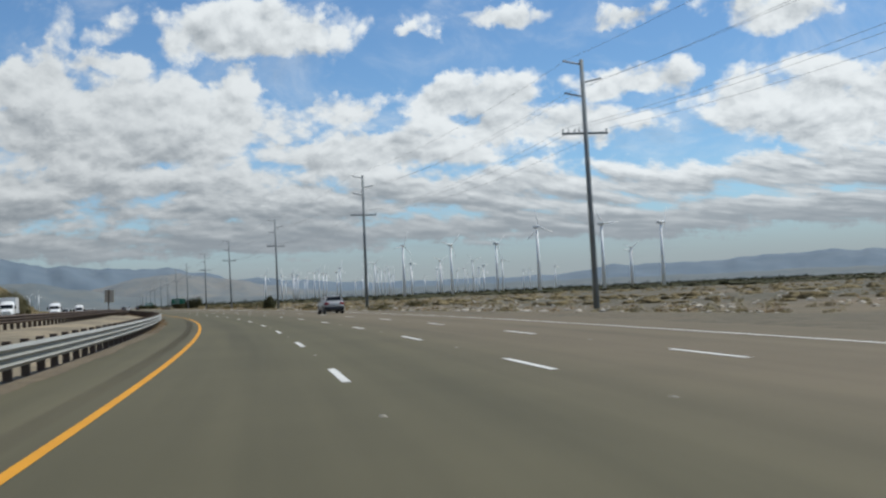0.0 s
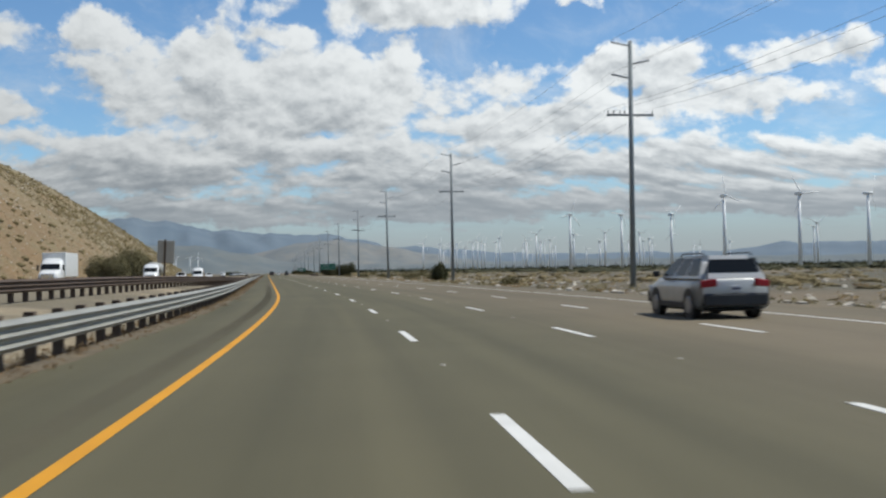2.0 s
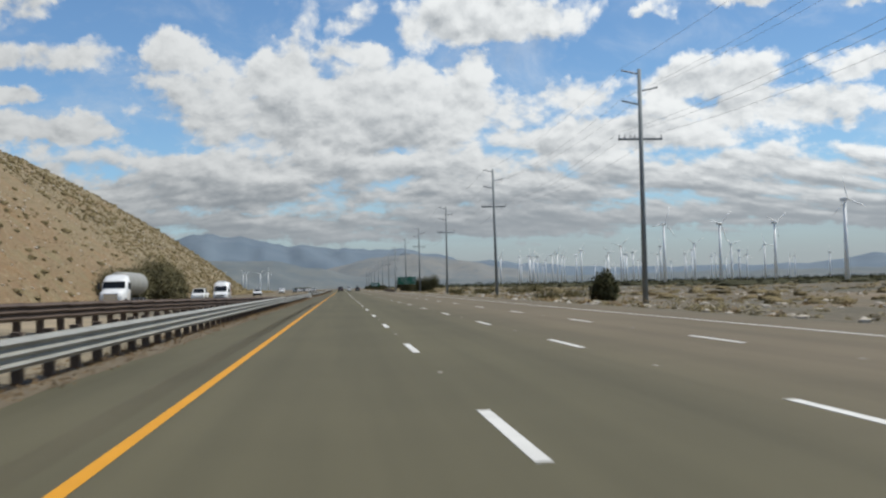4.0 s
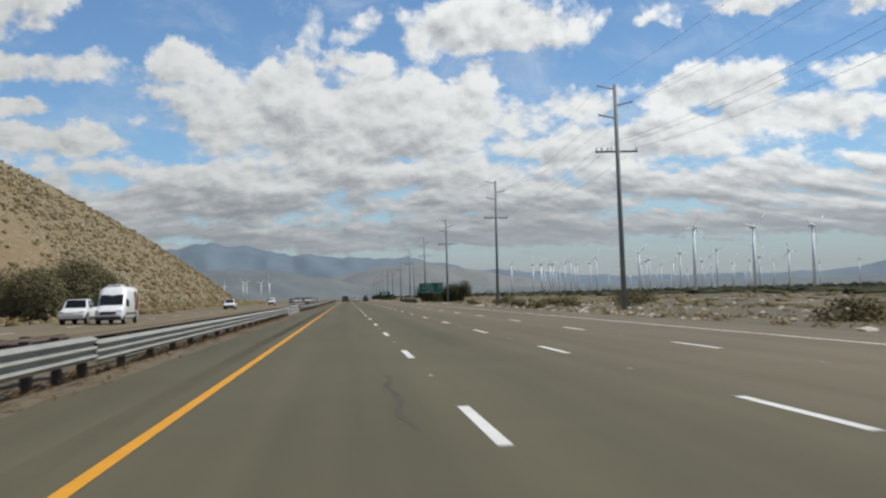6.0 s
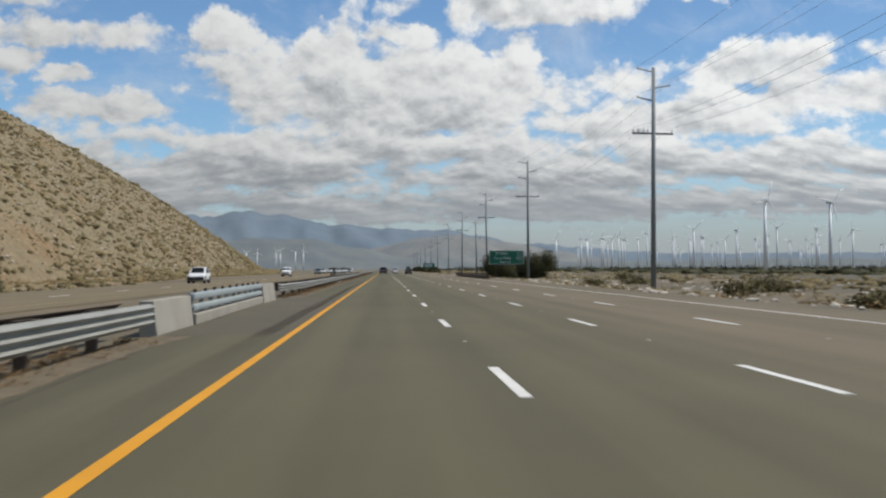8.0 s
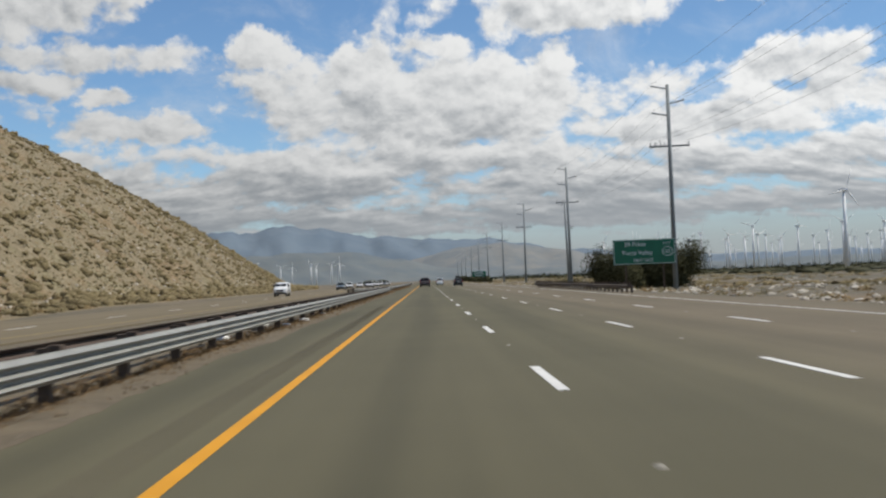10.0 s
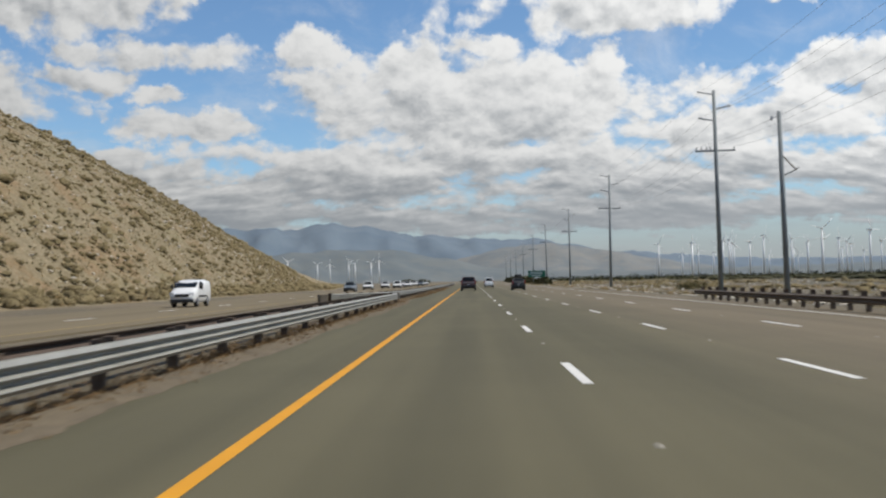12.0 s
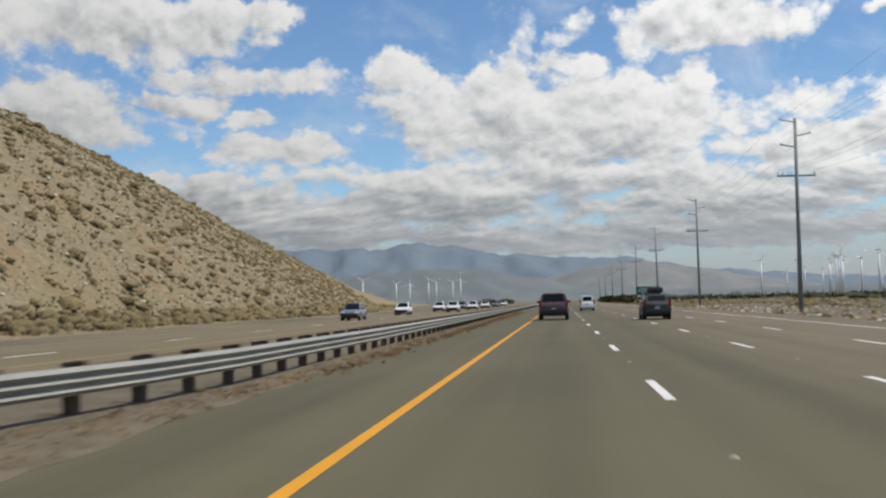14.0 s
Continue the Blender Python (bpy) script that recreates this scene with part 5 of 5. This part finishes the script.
def road_sign(m):
    root = thing("road_sign", "green freeway guide sign with white lettering on two posts", "road sign", m)
    bm = bmesh.new()
    box(bm, 5.3, 0.04, 2.12, 0, 0, 3.24, bevel=0.015)
    panel = part("panel", bm, SIGN_GREEN, root)
    bm = bmesh.new()
    for x, z, w, h in ((0, 4.245, 5.16, 0.035), (0, 2.235, 5.16, 0.035), (-2.575, 3.24, 0.035, 2.0), (2.575, 3.24, 0.035, 2.0)):
        box(bm, w, 0.006, h, x, -0.026, z)
    part("border", bm, SIGN_WHITE, panel)
    lettering("lettering", "29 Palms", 0.52, -0.75, -0.026, 3.72, panel)
    lettering("lettering", "Yucca Valley", 0.52, -0.6, -0.026, 3.0, panel)
    lettering("lettering", "NEXT EXIT", 0.34, -0.1, -0.026, 2.42, panel)
    lettering("lettering", "EAST", 0.27, 1.95, -0.026, 3.83, panel)
    bm = bmesh.new()
    outer = [(0.44 * math.cos(6.2832 * k / 28), 0.40 * math.sin(6.2832 * k / 28)) for k in range(28)]
    a = [bm.verts.new((1.98 + x, -0.029, 3.22 + z)) for x, z in outer]
    b = [bm.verts.new((1.98 + x * 0.88, -0.029, 3.22 + z * 0.88)) for x, z in outer]
    for k in range(28):
        bm.faces.new((a[k], a[(k + 1) % 28], b[(k + 1) % 28], b[k]))
    part("route_shield", bm, SIGN_WHITE, panel)
    lettering("lettering", "62", 0.42, 1.98, -0.026, 3.07, panel)
    for x in (-1.6, 1.6):
        bm = bmesh.new()
        box(bm, 0.12, 0.16, 4.4, x, 0.12, 2.0, bevel=0.01)
        part("post", bm, POST_WOOD, root)
    return root


road_sign(pose(20.6, 448.4, -0.1, 0, 0, -2))
far_sign = thing("road_sign", "distant dark green guide sign with unreadable lines", "road sign", pose(20.4, 731, -0.1))
bm = bmesh.new()
box(bm, 4.9, 0.05, 1.8, 0, 0, 3.0, bevel=0.015)
far_panel = part("panel", bm, SIGN_GREEN, far_sign)
bm = bmesh.new()
for z, w in ((3.45, 3.2), (3.0, 3.8), (2.5, 2.6)):
    box(bm, w, 0.01, 0.2, -0.2, -0.03, z)
part("line", bm, SIGN_WHITE, far_panel)
for x in (-1.5, 1.5):
    bm = bmesh.new()
    box(bm, 0.12, 0.16, 4.0, x, 0.12, 1.9, bevel=0.01)
    part("post", bm, POST_WOOD, far_sign)

back_sign = thing("road_sign", "grey back of a road sign on a leaning timber post", "road sign", pose(-8.1, 151.3, -0.06, 0, 2.5, 0))
bm = bmesh.new()
box(bm, 1.2, 0.03, 1.65, 0.06, -0.1, 3.15, bevel=0.01)
part("panel", bm, SIGN_BACK, back_sign)
bm = bmesh.new()
box(bm, 0.13, 0.15, 4.3, 0, -0.02 - 0.175, 1.9, bevel=0.01)
part("post", bm, POST_WOOD, back_sign)


# ---- the bridge in the median: concrete end blocks, steel railing, rail end box ----
def concrete_block(label, m, length):
    root = thing("concrete_parapet", label, "parapet", m)
    bm = bmesh.new()
    box(bm, 0.42, length, 0.94, 0, 0, 0.3, bevel=0.02)
    for v in bm.verts:
        if v.co.z > 0.7 and v.co.x > 0:
            v.co.x -= 0.10
    part("block", bm, CONCRETE, root)
    return root


concrete_block("pale concrete end block of the bridge parapet", pose(-3.22, 312.9, -0.02, 0, 0, 1.0), 5.0)
concrete_block("pale concrete end block of the bridge parapet", pose(-3.55, 337.3, 0, 0, 0, 1.0), 6.0)
rail = thing("bridge_railing", "blue-grey steel bridge railing on a concrete curb", "railing", pose(-3.35, 324.8, 0, 0, 0, 1.0))
for z, h in ((0.72, 0.2), (0.42, 0.18)):
    bm = bmesh.new()
    box(bm, 0.16, 18.6, h, 0.05, 0, z, bevel=0.06)
    part("rail", bm, BLUE_STEEL, rail)
bm = bmesh.new()
box(bm, 0.36, 18.6, 0.3, 0, 0, 0.10, bevel=0.03)
part("curb", bm, CONCRETE, rail)
for k in range(10):
    bm = bmesh.new()
    box(bm, 0.12, 0.14, 0.85, -0.1, -8.55 + 1.9 * k, 0.40, bevel=0.01)
    post = part("post", bm, BLUE_STEEL, rail)
    bm = bmesh.new()
    cyl(bm, 0.05, 0.05, 0.1, pose(0.02, -8.55 + 1.9 * k, 0.81), 8)
    part("bolt", bm, BLACK_TRIM, post)
end = thing("rail_end_box", "grey weathered end box where the flared guardrail begins", "guardrail end", pose(-8.85, 507.7, -0.06, 0, 0, 25))
bm = bmesh.new()
box(bm, 0.58, 0.7, 0.66, 0, 0, 0.36, bevel=0.03)
part("box", bm, BOX_GREY, end)
bm = bmesh.new()
box(bm, 0.7, 0.85, 0.08, 0, 0, 0.04, bevel=0.02)
part("base", bm, CONCRETE, end)
shoe = thing("rail_end_shoe", "galvanised end shoe of the guardrail", "guardrail end", pose(-2.93, 502.6, 0, 0, 0, 0))
bm = bmesh.new()
box(bm, 0.1, 0.55, 0.44, 0.0, 0, 0.48, (0, 0, 18), bevel=0.04)
part("shoe", bm, STEEL, shoe)
bm = bmesh.new()
box(bm, 0.2, 0.2, 0.9, -0.2, -0.2, 0.2, bevel=0.01)
part("post", bm, POST_WOOD, shoe)

# darker bridge deck on the shoulder, a skid mark, rumble grooves
DARK_ASPHALT = surface("dark_asphalt", (0.056, 0.046, 0.026), (0.090, 0.074, 0.042), 0.85, 0, 0.3, 40, 0.2)
pts, uv = strip(range(310, 346, 3), -2.9, -0.12, 0.003)
placed("bridge_deck", grid_mesh("bridge_deck", pts, uv), DARK_ASPHALT, road, "darker asphalt bridge shoulder")
SKID = surface("skid_rubber", (0.042, 0.034, 0.020), (0.066, 0.053, 0.031), 0.95, 0, 1.5, 30, 0.1)
def skid_line(s):
    return float(np.interp(s, [278, 281, 284.5, 289.3, 298, 309], [-0.15, -0.45, -0.98, -1.48, -2.0, -2.4]))


pts, uv = strip(np.arange(278, 309, 1.0), lambda s: skid_line(s) - 0.05, lambda s: skid_line(s) + 0.05, 0.003)
placed("skid_mark", grid_mesh("skid_mark", pts, uv), SKID, road, "dark curved skid mark")
pts, uv = strip(np.arange(226.5, 235, 0.5), lambda s: 2.86 + 0.05 * math.sin(s * 1.7) - 0.05 - 0.03 * math.sin(s * 2.9), lambda s: 2.86 + 0.05 * math.sin(s * 1.7) + 0.05, 0.003)
placed("tar_streak", grid_mesh("tar_streak", pts, uv), SKID, road, "thin dark tar streak")
groove_pts, groove_faces = [], []
for k in range(1500):
    s = -30 + k * 0.3
    h = radians(heading(s))
    c = on_road(s, -0.62, 0.003)
    ax, ay = Vector((math.cos(h), math.sin(h), 0)) * 0.21, Vector((-math.sin(h), math.cos(h), 0)) * 0.055
    groove_faces.append([len(groove_pts) + j for j in range(4)])
    groove_pts += [tuple(c - ax - ay), tuple(c + ax - ay), tuple(c + ax + ay), tuple(c - ax + ay)]
mesh = bpy.data.meshes.new("rumble_strip")
mesh.from_pydata(groove_pts, [], groove_faces)
RUMBLE = surface("rumble_asphalt", (0.058, 0.047, 0.023), (0.095, 0.078, 0.042), 0.9, 0, 0.3, 40, 0.2)
placed("rumble_strip", mesh, RUMBLE, road, "ground-in rumble grooves", "stuff")

# sandy gravel that has crept over the ragged edge of the shoulder
def gravel_edge(stretch):
    s = np.arange(*stretch, 0.4)
    wander = np.array([noise.fractal(Vector((v * 0.12, 3.0, 0)), 0.8, 2.0, 5) for v in s])
    ragged = np.array([noise.fractal(Vector((v * 1.3, 9.0, 0)), 0.8, 2.0, 3) for v in s])
    inner = np.interp(s, [200, 330, 503, 516], [-2.35, -2.15, -2.15, -2.9]) + 0.24 * wander + 0.10 * ragged
    outer = np.interp(s, [500, 508, 516], [-3.1, -5.0, -4.2])
    h, x, y = np.interp(s, STATIONS, HEADING), np.interp(s, STATIONS, ROAD_X), np.interp(s, STATIONS, ROAD_Y)
    step = np.linspace(0, 1, 7)
    lat = outer[:, None] * (1 - step) + inner[:, None] * step
    crown = np.array([-0.05, 0.012, 0.02, 0.02, 0.016, 0.012, 0.003])
    pts = np.stack([x[:, None] + lat * np.cos(h)[:, None], y[:, None] + lat * np.sin(h)[:, None], np.broadcast_to(crown, lat.shape)], -1)
    ob = placed("gravel_edge", grid_mesh("gravel_edge", pts), GRAVEL, smooth=True)
    tagged(ob, "pale sandy gravel along the shoulder's ragged edge", "gravel", "", "stuff")


GRAVEL = surface("shoulder_gravel", (0.068, 0.051, 0.029), (0.155, 0.120, 0.072), 0.95, 0, 1.3, 7, 0.9, ((0.27, 0.23, 0.165), 12, 0.66))
gravel_edge((-40, 309.8))
gravel_edge((340.5, 660))

# litter on the verge
PAPER = surface("weathered_paper", (0.42, 0.40, 0.36), (0.66, 0.64, 0.59), 0.9, 0, 3, 20, 0.2)
for i, (s, lat, size) in enumerate([(396.0, -4.12, 0.42), (388.6, -3.9, 0.2), (397, -3.2, 0.18), (401, -3.0, 0.22), (410, -3.1, 0.16), (262, -3.4, 0.14), (270, -3.1, 0.1), (516, -3.6, 0.09), (520, -3.4, 0.08), (524, -3.5, 0.06)]):
    bm = bmesh.new()
    bmesh.ops.create_icosphere(bm, subdivisions=2, radius=size)
    for v in bm.verts:
        v.co += v.co * (0.35 * noise.noise(v.co * 6 + Vector((i, 0, 0))))
        v.co.z *= 0.45
    p = on_road(s, lat, -0.04 + size * 0.25)
    ob = part("litter", bm, PAPER, at=pose(p.x, p.y, p.z, 0, 0, 40 * i))
    tagged(ob, "crumpled white litter among dry weeds", "litter", "litter on the verge")
